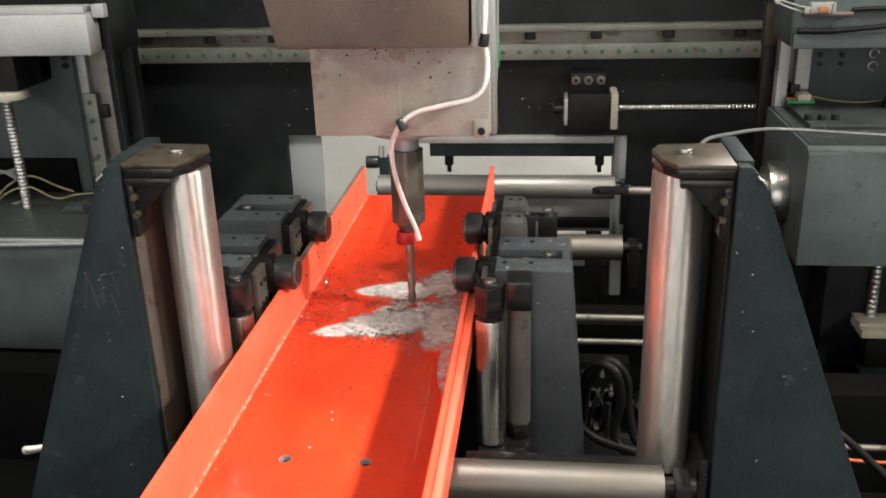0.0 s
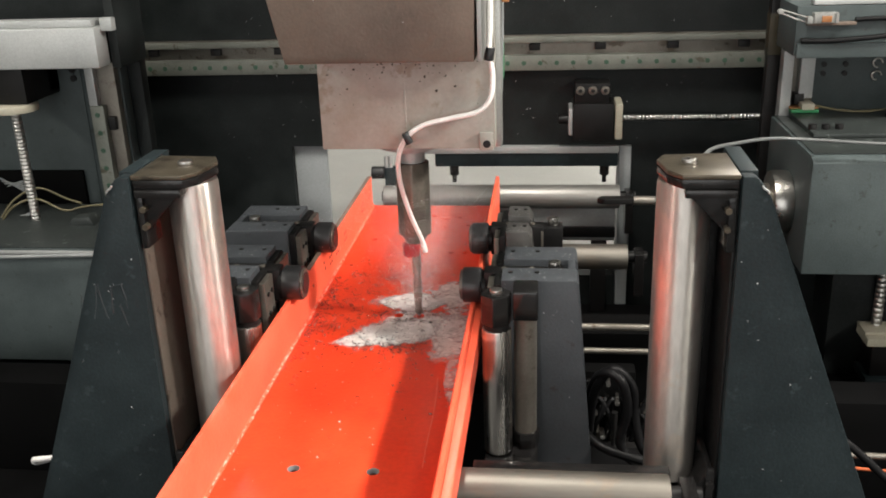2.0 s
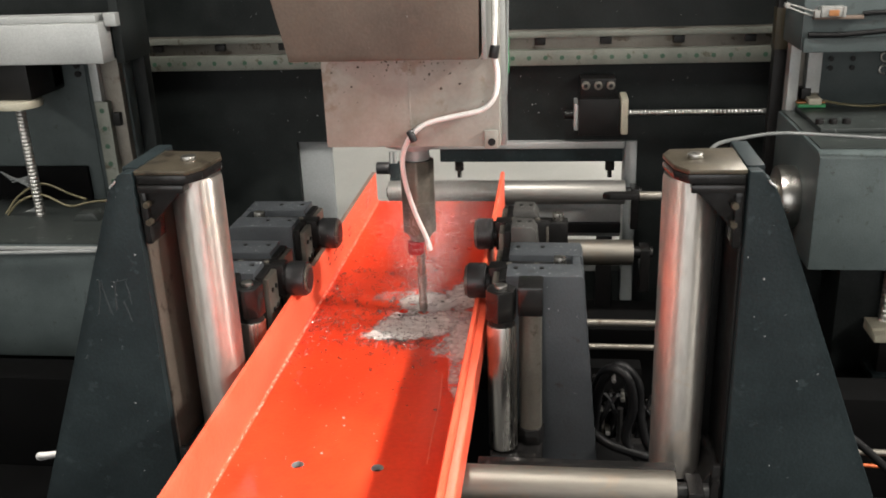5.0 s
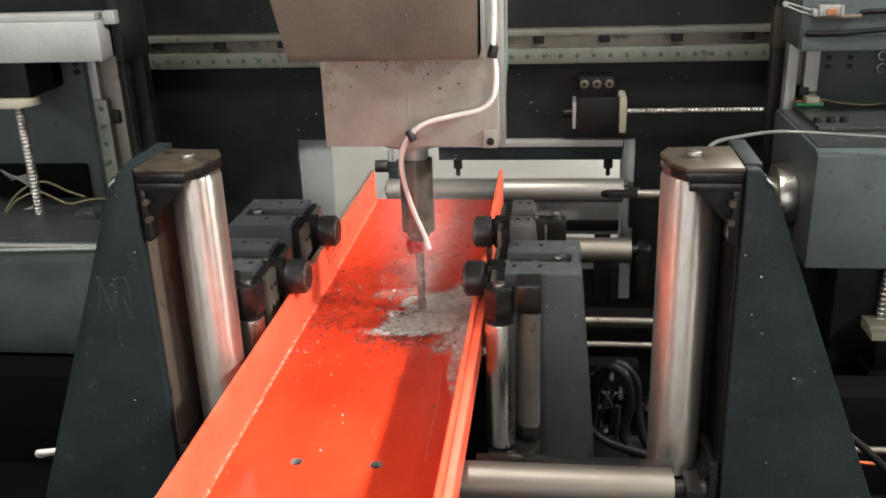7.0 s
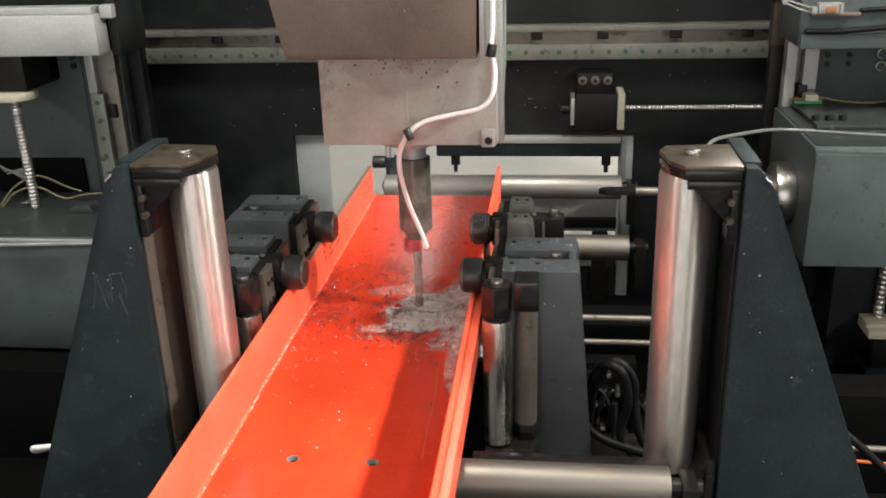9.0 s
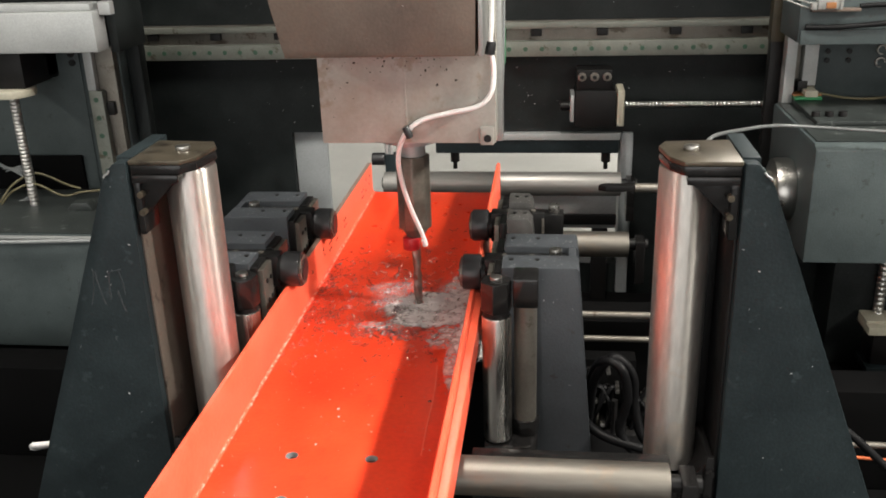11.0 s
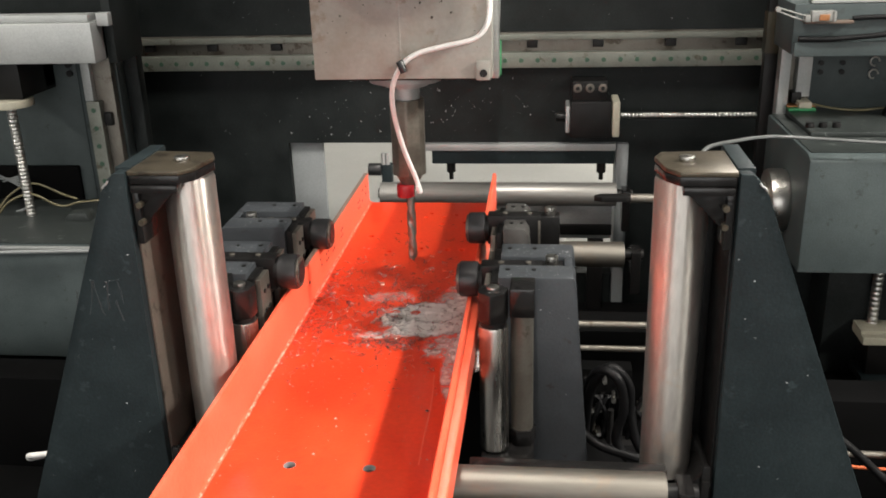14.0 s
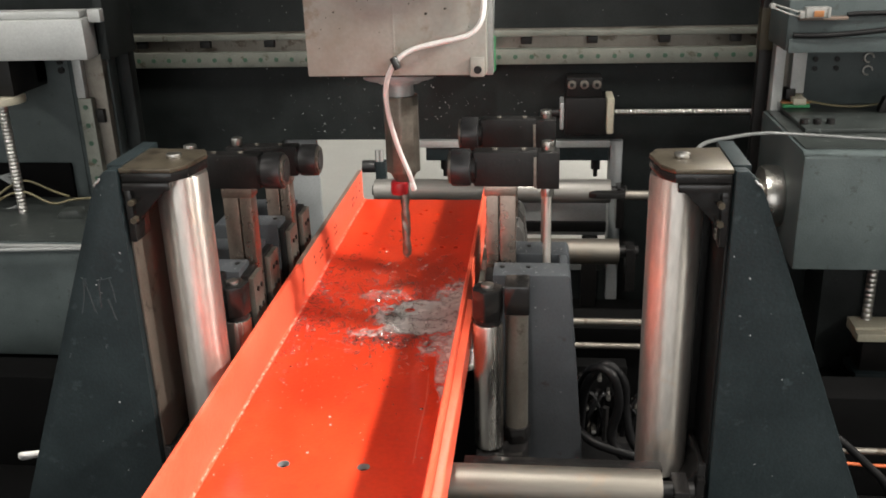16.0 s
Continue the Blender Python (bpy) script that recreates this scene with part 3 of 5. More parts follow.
lunit = thing("side_drilling_unit", -1.75, 2.76, 0.51, "slate enamelled drilling unit on the lowered side slide", "drilling unit")
part("housing", prism([(2.50, 0.512), (2.50, 0.872), (2.53, 0.887), (2.98, 0.887), (2.98, 0.512)], "x", -2.4, -1.30, 0.006), UNITGREY, lunit)
part("top_skin", box(-2.4, -1.31, 2.535, 2.975, 0.8875, 0.8905, 0.001), OILYTOP, lunit, "oil-soaked top of the unit")
part("edge_strip", box(-2.4, -1.37, 2.492, 2.506, 0.882, 0.892, 0.002), ALU, lunit)
part("lug", prism([(-1.60, 0.887), (-1.50, 0.887), (-1.52, 0.92), (-1.58, 0.915)], "y", 2.74, 2.80, 0.008), OILYTOP, lunit)
part("under_body", box(-2.4, -1.42, 2.54, 2.98, 0.36, 0.512, 0.006), BLACKWALL, lunit)
for bx in (-1.62, -1.76):
    part("bolt", cyl((bx, 2.56, 0.405), (bx, 2.56, 0.512), 0.006, seg=10), STEEL, lunit)
    part("nut", cyl((bx, 2.56, 0.41), (bx, 2.56, 0.425), 0.014, seg=6), STEEL, lunit)

# ---- machine bed under the beam ----
bed = thing("machine_bed", -0.4, 2.0, 0, "machine bed under the beam, its colour darkened for shade", "machine bed", kind="structure")
part("bed_block", box(-2.4, 2.2, 1.72, YW - 0.01, 0, 0.30, 0.01), SHADEBLACK, bed)
part("cross_beam", box(-2.4, 2.2, 2.20, 2.32, 0.30, 0.60, 0.006), SHADEBLACK, bed)
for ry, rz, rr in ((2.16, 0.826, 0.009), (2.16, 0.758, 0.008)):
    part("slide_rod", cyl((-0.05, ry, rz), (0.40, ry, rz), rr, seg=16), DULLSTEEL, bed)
part("slide_shelf", box(-0.05, 0.42, 2.175, 2.30, 0.60, 0.80, 0.004), SHADEBLACK, bed)

# ---- support rollers ----


def support_roller(x0, x1, y, z, r, label, mat):
    t = thing("support_roller", (x0 + x1) / 2, y, z - r, label, "roller", "rollers under the beam")
    part("barrel", cyl((x0, y, z), (x1, y, z), r, seg=48, b=0.004), mat, t)
    part("journal", cyl((x0 - 0.008, y, z), (x0, y, z), r * 0.45, seg=20), OILBLACK, t)
    part("journal", cyl((x1, y, z), (x1 + 0.06, y, z), r * 0.45, seg=20), OILBLACK, t)
    for xa in (x0 + 0.02, x1 + 0.02):
        part("bearing_block", box(xa, xa + 0.03, y - r * 0.9, y + r * 0.9, z - r * 3.0, z - r * 1.05 if xa < x1 else z + r * 0.5, 0.004), WETBLACK, t)
    return t


CHROME_X = material("turned_roller_steel_cross", (0.216, 0.2016, 0.18), 0.52, 1.0, (0.144, 0.1296, 0.1094), 7, 0.7, 0.10, 110, stretch=(0.12, 1, 1), rough_var=0.08, seed=7.0, spots=(0.20, 0.17, 0.14), spot_scale=10, spot_at=0.55)
PALEROLL = material("pale_worn_roller_steel", (0.3666, 0.3588, 0.3432), 0.45, 0.7, (0.2574, 0.2457, 0.2262), 8, 0.7, 0.10, 110, stretch=(0.12, 1, 1), seed=4.0)
near_roller = support_roller(-0.66, 0.228, 1.50, ZW - 0.060, 0.038, "wide steel roller under the near end of the beam", CHROME_X)
part("guard_bar", box(-0.15, 0.235, 1.545, 1.575, 0.60, ZW - 0.046, 0.002), WETBLACK, near_roller, "oily black bar behind the roller")
support_roller(-0.63, 0.24, 2.72, ZW - 0.047, 0.040, "steel roller under the middle of the beam", CHROME_X)
support_roller(-0.635, 0.258, 3.35, ZW - 0.048, 0.045, "steel roller carrying the far end of the beam", PALEROLL)
tray = thing("outfeed_tray", 0.0, 3.3, 0.5, "pale sheet tray below the outfeed roller", "tray")
part("sheet", box(-0.75, 0.25, 3.42, 3.45, 0.60, 0.735, 0.003), ALU, tray)
part("rim", box(-0.75, 0.25, 3.40, 3.42, 0.62, 0.66, 0.003), OILBLACK, tray)
part("foot", box(-0.70, -0.62, 3.41, 3.45, 0.30, 0.60, 0.003), OILBLACK, tray)
part("foot", box(0.16, 0.22, 3.41, 3.45, 0.30, 0.60, 0.003), OILBLACK, tray)

# ---- the orange channel beam ----
BX0, BX1, BY0, BY1, FH = -0.643, -0.176, 0.75, 3.09, 0.108
beam = thing("channel_beam", (BX0 + BX1) / 2, 2.0, ZW - 0.012, "bright orange painted steel channel lying on rollers, wet with coolant", "steel beam")
HOLES = [(-0.337, 2.155, 0.0135), (-0.391, 2.158, 0.0125), (-0.486, 1.455, 0.0125), (-0.331, 1.454, 0.0125), (-0.470, 1.318, 0.0125), (-0.322, 1.316, 0.0125),
         (-0.560, 2.735, 0.010), (-0.430, 2.80, 0.009), (-0.405, 2.93, 0.008), (-0.392, 2.97, 0.008), (-0.345, 2.93, 0.008), (-0.305, 2.955, 0.008),
         (-0.300, 2.62, 0.009), (-0.258, 2.62, 0.009), (-0.385, 2.63, 0.009), (-0.48, 2.60, 0.009), (-0.27, 2.875, 0.008), (-0.345, 2.86, 0.007)]
part("web", plate_with_holes(BX0 + 0.004, BX1 - 0.004, BY0, BY1, ZW - 0.012, ZW, HOLES), ORANGE, beam)

for hx, hy, hr in HOLES[2:6]:
    bm = bmesh.new()
    ro = [[bm.verts.new((hx + (hr - d) * math.cos(math.pi * k / 10), hy + (hr - d) * math.sin(math.pi * k / 10), z)) for k in range(20)] for d, z in ((0.0002, ZW - 0.0005), (0.0002, ZW - 0.0118), (0.0012, ZW - 0.0118), (0.0012, ZW - 0.0005))]
    for i in range(4):
        for k in range(20):
            bm.faces.new((ro[i][k], ro[i][(k + 1) % 20], ro[(i + 1) % 4][(k + 1) % 20], ro[(i + 1) % 4][k]))
    part("hole_wall", bm, ALU, beam, "bare steel wall of a drilled hole")


def flange_outline(side):
    """Cross-section of one leg: rounded upper edge, small root fillet on the inner side."""
    x0, x1, s = (BX0, BX0 + 0.013, 1) if side < 0 else (BX1, BX1 - 0.013, -1)
    top = ZW + FH
    pts = [(x0, ZW - 0.022), (x0, top - 0.005), (x0 + s * 0.003, top), (x1 - s * 0.003, top), (x1, top - 0.004)]
    pts += [(x1, ZW + 0.010), (x1 + s * 0.003, ZW + 0.003), (x1 + s * 0.010, ZW + 0.0006), (x1 + s * 0.010, ZW - 0.013), (x1, ZW - 0.022)]
    return pts


# legs take the paler orange, brightened as if lit from the side
lf = part("flange", prism(flange_outline(-1), "y", BY0, BY1 + 0.001, 0), ORANGE_LIT, beam)
rf = part("flange", prism(flange_outline(1), "y", BY0, BY1 + 0.001, 0), ORANGE_LIT, beam)
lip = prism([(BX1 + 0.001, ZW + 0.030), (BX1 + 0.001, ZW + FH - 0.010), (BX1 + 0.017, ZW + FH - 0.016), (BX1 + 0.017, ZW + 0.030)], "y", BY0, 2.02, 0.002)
part("doubler_strip", lip, ORANGE_LIT, beam, "orange strip along the outer face of the leg")
part("scuffed_edge", box(BX0 + 0.0005, BX0 + 0.0125, 2.2, BY1 - 0.003, ZW + FH - 0.002, ZW + FH + 0.0012, 0.0008), SCUFF, beam, "scuffed dirty upper edge of the leg")
rng = random.Random(4)
bm = bmesh.new()
for k in range(150):
    y = 1.0 + 2.05 * k / 150
    w = rng.uniform(0.0008, 0.0026) * (1.7 if 1.6 < y < 2.55 else 1.0)
    tmp = bmesh.new()
    bmesh.ops.create_icosphere(tmp, subdivisions=1, radius=1)
    bmesh.ops.scale(tmp, vec=(w, rng.uniform(0.006, 0.012), w * 0.7), verts=tmp.verts)
    bmesh.ops.translate(tmp, vec=(BX0 + 0.020 + rng.uniform(-0.0015, 0.002), y, ZW + 0.0022), verts=tmp.verts)
    merge(bm, tmp)
tagged(part("chipped_seam", bm, WELD, beam, "pale chipped paint along the inner corner"), kind="stuff")
bm = bmesh.new()
for base in (2.90, 2.62, 2.50, 2.42):
    for dy, dz in ((0, 0.04), (0.022, 0.04), (0, 0.06), (0.022, 0.06)):
        cyl((BX0 + 0.010, base + dy, ZW + dz), (BX0 + 0.0136, base + dy, ZW + dz), 0.0045, bm, 10)
for y, z in ((3.03, 0.05), (3.04, 0.075), (2.98, 0.08), (2.97, 0.045), (2.36, 0.05), (2.35, 0.07), (2.22, 0.055)):
    cyl((BX0 + 0.010, y, ZW + z), (BX0 + 0.0136, y, ZW + z), 0.0045, bm, 10)
part("bolt_holes", bm, OILBLACK, beam, "groups of small drilled holes in the leg")

# ---- vertical guide rollers on gusseted stands ----


def guide_stand(sx, ax, label):
    """sx: +1 when the stand lies towards +x of its roller; ax: the roller's axis."""
    y0, zt, r = 1.685, 1.362, 0.051
    back = ax + sx * 0.085
    t = thing("guide_roller_stand", back, 1.70, 0, label, "roller stand", "guide roller stands")
    part("roller", cyl((ax, y0, 0.722), (ax, y0, zt), r, seg=56, b=0.010), CHROME, t, "long polished steel guide roller")
    part("roller_shaft", cyl((ax, y0, 0.66), (ax, y0, zt + 0.03), 0.018, seg=20), OILBLACK, t)

    def X(d):
        return back + sx * d
    lo, hi = sorted((X(0), X(0.032)))
    part("upright_plate", box(lo, hi, 1.6175, 1.79, 0.30, 1.394, 0.003), ENAMEL, t)
    g = [(X(0.0), 0.30), (X(0.0), 1.391), (X(0.020), 1.391), (X(0.028), 1.386), (X(0.037), 1.372), (X(0.043), 1.369), (X(0.052), 1.350), (X(0.447), 0.30)]
    gus = part("gusset", prism(g, "y", 1.585, 1.617, 0.003), ENAMEL, t)
    weld = [(X(0.033), 1.5845, 1.376), (X(0.037), 1.584, 1.370), (X(0.042), 1.584, 1.367), (X(0.046), 1.5845, 1.362)]
    part("bare_spot", tube(weld, 0.0020, seg=8), ALU, gus, "bare metal spot at the corner")
    lo, hi = sorted((X(-0.0055), X(-0.0005)))
    # same plate on both stands; the right one's shade is painted as black
    part("face_plate", box(lo, hi, 1.604, 1.788, 0.62, zt + 0.004, 0.001), OILBLACK if sx > 0 else BROWNPLATE, t, "steel plate on the upright's inner face, the right one blackened for shade")
    lo, hi = sorted((X(-0.085 - 0.038), X(-0.002)))
    cap = [(ax - sx * 0.036, 1.735), (ax - sx * 0.052, 1.70), (ax - sx * 0.040, 1.625), (ax - sx * 0.018, 1.592), (X(-0.002), 1.592), (X(-0.002), 1.745)]
    part("cap_plate", prism(cap, "z", zt + 0.022, zt + 0.031, 0.0025), CAPSTEEL, t)
    under = [(ax + (px - ax) * 0.985, 1.665 + (py - 1.665) * 0.985) for px, py in cap]
    part("cap_underplate", prism(under, "z", zt + 0.004, zt + 0.0218, 0.003), WETBLACK, t)
    part("cap_bolt", cyl((ax + sx * 0.004, 1.672, zt + 0.030), (ax + sx * 0.004, 1.672, zt + 0.040), 0.015, seg=20, b=0.003), STEEL, t)
    part("bracket", prism([(ax - sx * 0.010, zt + 0.006), (X(-0.003), zt + 0.006), (X(-0.003), zt - 0.085), (X(-0.018), zt - 0.085), (ax + sx * 0.010, zt - 0.018), (ax - sx * 0.010, zt - 0.012)], "y", 1.60, 1.625, 0.003), WETBLACK, t)
    lo, hi = sorted((X(-0.019), X(-0.006)))
    part("bracket_flange", box(lo, hi, 1.592, 1.66, zt - 0.115, zt + 0.003, 0.002), WETBLACK, t)
    lo, hi = sorted((ax - sx * 0.012, X(-0.006)))
    part("cap_rib", box(lo, hi, 1.588, 1.600, zt - 0.012, zt + 0.003, 0.003), WETBLACK, t)
    for dz in (0.035, 0.070):
        part("bracket_bolt", cyl((X(-0.020), 1.585, zt - dz), (X(-0.020), 1.602, zt - dz), 0.0065, seg=6), CAPSTEEL, t)
    lo, hi = sorted((X(-0.030), X(-0.006)))
    part("back_bar", box(lo, hi, 1.745, 1.785, 0.62, zt + 0.003, 0.003), OILBLACK, t)
    foot = [(X(-0.006), 0.60), (X(-0.006), 0.775), (X(-0.020), 0.775), (X(-0.040), 0.738), (X(-0.070), 0.716), (ax - sx * 0.030, 0.712), (ax - sx * 0.030, 0.60)]
    part("foot_bracket", prism(foot, "y", 1.60, 1.76, 0.005), WETBLACK, t)
    lo, hi = sorted((X(-0.024), X(-0.008)))
    part("foot_lug", box(lo, hi, 1.588, 1.60, 0.62, 0.79, 0.003), WETBLACK, t)
    for dz in (0.64, 0.69, 0.755):
        part("foot_bolt", cyl((X(-0.016), 1.578, dz), (X(-0.016), 1.590, dz), 0.008, seg=6), WETBLACK, t)
    for dy in (0.01, 0.08):
        cap_screw(t, X(-0.03), 1.63 + dy, 0.716, 0.010, 0.010)
    lo, hi = sorted((X(-0.12), X(0.42)))
    part("base", box(lo, hi, 1.57, 1.80, 0.0, 0.30, 0.006), ENAMEL, t)
    return t


guide_stand(1, 0.249, "slate enamelled gusset stand holding a tall polished roller")
guide_stand(-1, -0.707, "slate enamelled gusset stand with its roller against the beam")

# ---- small guide rollers ----


def small_roller(ax, y, sx, label):
    t = thing("small_guide_roller", ax, y, 0.30, label, "roller", "small guide rollers")
    part("barrel", cyl((ax, y, 0.655), (ax, y, 0.968), 0.033, seg=40, b=0.004), POLISHED, t)
    part("neck", cyl((ax, y, 0.966), (ax, y, 0.982), 0.029, seg=28), OILBLACK, t)
    part("hex_nut", prism(hexagon(ax, y, 0.036, 20), "z", 0.980, 1.052, 0.004), WETBLACK, t)
    part("shaft_end", cyl((ax, y, 1.052), (ax, y, 1.060), 0.014, seg=18, b=0.002), STEEL, t)
    part("post", cyl((ax + sx * 0.063, y + 0.035, 0.63), (ax + sx * 0.063, y + 0.035, 1.0), 0.026, seg=28), DULLSTEEL, t)
    lo, hi = sorted((ax + sx * 0.036, ax + sx * 0.092))
    part("post_head", box(lo, hi, y - 0.005, y + 0.070, 0.985, 1.055, 0.006), WETBLACK, t)
    lo, hi = sorted((ax - sx * 0.03, ax + sx * 0.092))
    part("bottom_nut", prism(hexagon(ax + sx * 0.063, y + 0.035, 0.034, 10), "z", 0.650, 0.690, 0.004), WETBLACK, t)
    part("foot", box(lo, hi, y - 0.04, y + 0.07, 0.30, 0.650, 0.006), WETBLACK, t)
    return t


small_roller(-0.117, 1.85, 1, "short polished roller with a black hex nut beside the beam")
small_roller(-0.690, 1.85, -1, "short polished roller with a black hex nut behind the tall roller")

# ---- hold-down clamps ----
ZN = 0.992
ARMS = {}


def clamp(sx, xe, y, key, label, dirty=False):
    """sx: +1 when the body lies towards +x; xe: x of the nose's free end; y: the arm's centre plane."""
    def X(d):
        return xe + sx * d

    def span(d0, d1):
        return sorted((X(d0), X(d1)))
    mat = DIRTYGREY if dirty else CLAMPGREY
    body = thing("hold_down_clamp", X(0.17), y, 0.30, label, "clamp", "hold-down clamps")
    wide = 0.165 if dirty else 0.268
    for y0, y1 in ((y - 0.107, y - 0.027), (y + 0.027, y + 0.115)):
        g = [(X(0.098), 0.30), (X(0.098), 1.048), (X(wide - 0.012), 1.048), (X(wide), 1.030), (X(wide + 0.06), 0.30)] if dirty else \
            [(X(0.098), 0.30), (X(0.098), 1.048), (X(wide), 1.048), (X(wide + 0.006), 1.040), (X(wide + 0.065), 0.30)]
        sp = part("side_plate", prism(g, "y", y0, y1, 0.003), mat, body)
        cap_screw(sp, X(0.118), (y0 + y1) / 2 + 0.010, 1.0475, 0.0055, 0.003)
        cap_screw(sp, X(0.178) if not dirty else X(0.145), (y0 + y1) / 2 + 0.010, 1.0475, 0.0055, 0.003)
        lo, hi = span(0.080, 0.0975)
        part("liner", box(lo, hi, y0 + 0.002, y1 - 0.002, 0.56, 1.036, 0.003), OILBLACK, body)
        lo, hi = span(0.066, 0.0795)
        wp = part("wear_plate", box(lo, hi, y0 + 0.004, y1 - 0.006, 0.62, 1.030, 0.002), DULLSTEEL, body, "bare steel wear plate")
        for dz, dy in ((0.035, -0.014), (0.035, 0.014), (0.085, -0.014), (0.085, 0.014)):
            cap_screw(wp, X(0.0655), (y0 + y1) / 2 + dy, 1.03 - dz, 0.006, 0.003, "x" if sx > 0 else "X")
    if not dirty:
        lo, hi = span(0.250, 0.267)
        part("end_bridge", box(lo, hi, y - 0.0265, y + 0.0265, 0.86, 1.0475, 0.002), mat, body)
    lo, hi = span(0.100, 0.248 if not dirty else 0.16)
    part("guide_core", box(lo, hi, y - 0.0265, y + 0.0265, 0.30, 0.60, 0.002), OILBLACK, body)
    lo, hi = span(0.052, 0.198)
    arm = part("clamp_arm", box(lo, hi, y - 0.024, y + 0.024, ZN - 0.040, ZN + 0.042, 0.006), OILBLACK, body, "oily black steel hold-down arm", origin=(X(0.10), y, ZN - 0.04))
    part("nose", cyl((X(0.0), y, ZN), (X(0.046), y, ZN), 0.043, seg=40, b=0.006), RUBBER, arm, "round black rubber nose")
    part("nose_rim", cyl((X(-0.005), y, ZN), (X(0.002), y, ZN), 0.037, seg=36, b=0.002), DULLSTEEL, arm)
    part("nose_face", cyl((X(-0.007), y, ZN), (X(-0.003), y, ZN), 0.027, seg=32), RUBBER, arm)
    part("nose_neck", cyl((X(0.044), y, ZN), (X(0.056), y, ZN), 0.036, seg=32), OILBLACK, arm)
    lo, hi = span(0.195, 0.246)
    part("end_block", box(lo, hi, y - 0.0245, y + 0.0245, ZN - 0.045, ZN + 0.040, 0.003), OILBLACK, arm)
    lo, hi = span(0.188, 0.1945)
    part("spacer", box(lo, hi, y - 0.0248, y + 0.0235, ZN - 0.041, ZN + 0.030, 0.001), DULLSTEEL, arm)
    part("rod_nut", cyl((X(0.220), y, ZN + 0.040), (X(0.220), y, ZN + 0.062), 0.015, seg=16, b=0.003), STEEL, arm)
    part("rod", cyl((X(0.220), y, ZN - 0.36), (X(0.220), y, ZN - 0.044), 0.0095, seg=16), CHROME, arm, "slim polished rod")
    part("rod_collar", cyl((X(0.220), y, ZN - 0.066), (X(0.220), y, ZN - 0.045), 0.015, seg=16, b=0.002), STEEL, arm)
    for d0, d1 in ((0.080, 0.108), (0.112, 0.148)):
        lo, hi = span(d0, d1)
        part("guide_column", box(lo, hi, y - 0.022, y + 0.022, ZN - 0.37, ZN - 0.0405, 0.002), COLUMN, arm, "bare brown-grey steel guide column")
    lo, hi = span(0.076, 0.150)
    part("column_head", box(lo, hi, y - 0.0225, y + 0.0225, ZN - 0.062, ZN - 0.039, 0.002), COLUMN, arm)
    for dx in (0.10, 0.165):
        cap_screw(arm, X(dx), y, ZN + 0.0415, 0.007, 0.004, mat=DULLSTEEL)
    ARMS[key] = arm


CLAMPGREY = material("blue_grey_enamel", (0.0476, 0.0527, 0.05865), 0.42, 0, (0.0306, 0.034, 0.03825), 8, 0.6, 0.25, 200, spots=(0.028, 0.026, 0.025), spot_scale=24, spot_at=0.64, spec=0.32, grain=0.08)
DIRTYGREY = material("oily_grimed_enamel", (0.075, 0.073, 0.070), 0.45, 0.2, (0.030, 0.028, 0.026), 14, 0.7, 0.3, 160, spots=(0.16, 0.15, 0.14), spot_scale=35, spot_at=0.62)
COLUMN = material("oiled_guide_steel", (0.30, 0.24, 0.20), 0.30, 0.9, (0.20, 0.16, 0.135), 14, 0.6, 0.1, 150)
clamp(1, -0.208, 2.035, "right_near", "blue-grey hold-down clamp with black arm beside the beam's leg")
clamp(1, -0.212, 2.362, "right_far", "oily grimed hold-down clamp by the beam's far part", True)
clamp(-1, -0.602, 2.035, "left_near", "blue-grey hold-down clamp on the side of the resting roller")
clamp(-1, -0.600, 2.362, "left_far", "blue-grey hold-down clamp pressing the holed part of the leg")

# ---- the drilling head ----
HX, HY = -0.337, 2.155
BXL, BXR, BYF = -0.504, -0.120, 1.95
head = thing("drilling_head", HX, HY, 1.354, "tarnished steel drilling head above the beam with a long drill", "drilling head")
part("spindle_box", box(BXL, BXR, BYF, 2.04, 1.354, 1.78, 0.003), HEADSTEEL, head, "bare steel spindle box with dark stains")
part("rear_box", box(BXL + 0.03, BXR - 0.035, 2.04, 2.26, 1.356, 1.80, 0.003), HEADSTEEL, head)
part("side_strip", box(BXR - 0.008, BXR + 0.012, 2.0, 2.045, 1.345, 1.80, 0.003), COVER_SIDE, head)
part("bottom_plate", box(BXL + 0.07, BXR - 0.02, 2.0, 2.24, 1.342, 1.3535, 0.002), OILBLACK, head)
part("front_seam", box(-0.3175, -0.3125, BYF - 0.0006, BYF + 0.002, 1.362, 1.56, 0.0004), HEADSTEEL, head)
g = random.Random(31)
bm = bmesh.new()
for k in range(90):
    x, z = g.gauss(-0.33, 0.075), 1.560 - abs(g.gauss(0, 0.032))
    if k > 80:
        x, z = g.uniform(BXL + 0.02, BXR - 0.02), g.uniform(1.37, 1.55)
    if BXL + 0.01 < x < BXR - 0.01 and z > 1.36:
        r = abs(g.gauss(0.0008, 0.0011)) + 0.0006
        tmp = bmesh.new()
        bmesh.ops.create_icosphere(tmp, subdivisions=1, radius=r)
        bmesh.ops.scale(tmp, vec=(g.uniform(0.7, 1.6), 0.25, g.uniform(0.7, 1.4)), verts=tmp.verts)
        bmesh.ops.translate(tmp, vec=(x, BYF, z), verts=tmp.verts)
        merge(bm, tmp)
tagged(part("oil_specks", bm, TAPE, head, "dark oil specks below the cover"), kind="stuff")
cov = [(-0.530, 1.567), (-0.5335, 1.585), (-0.600, 1.90), (-0.143, 1.90), (-0.150, 1.567)]
part("cover", prism(cov, "y", 1.80, 2.20, 0.003), COVER, head, "brown tarnished sheet cover")
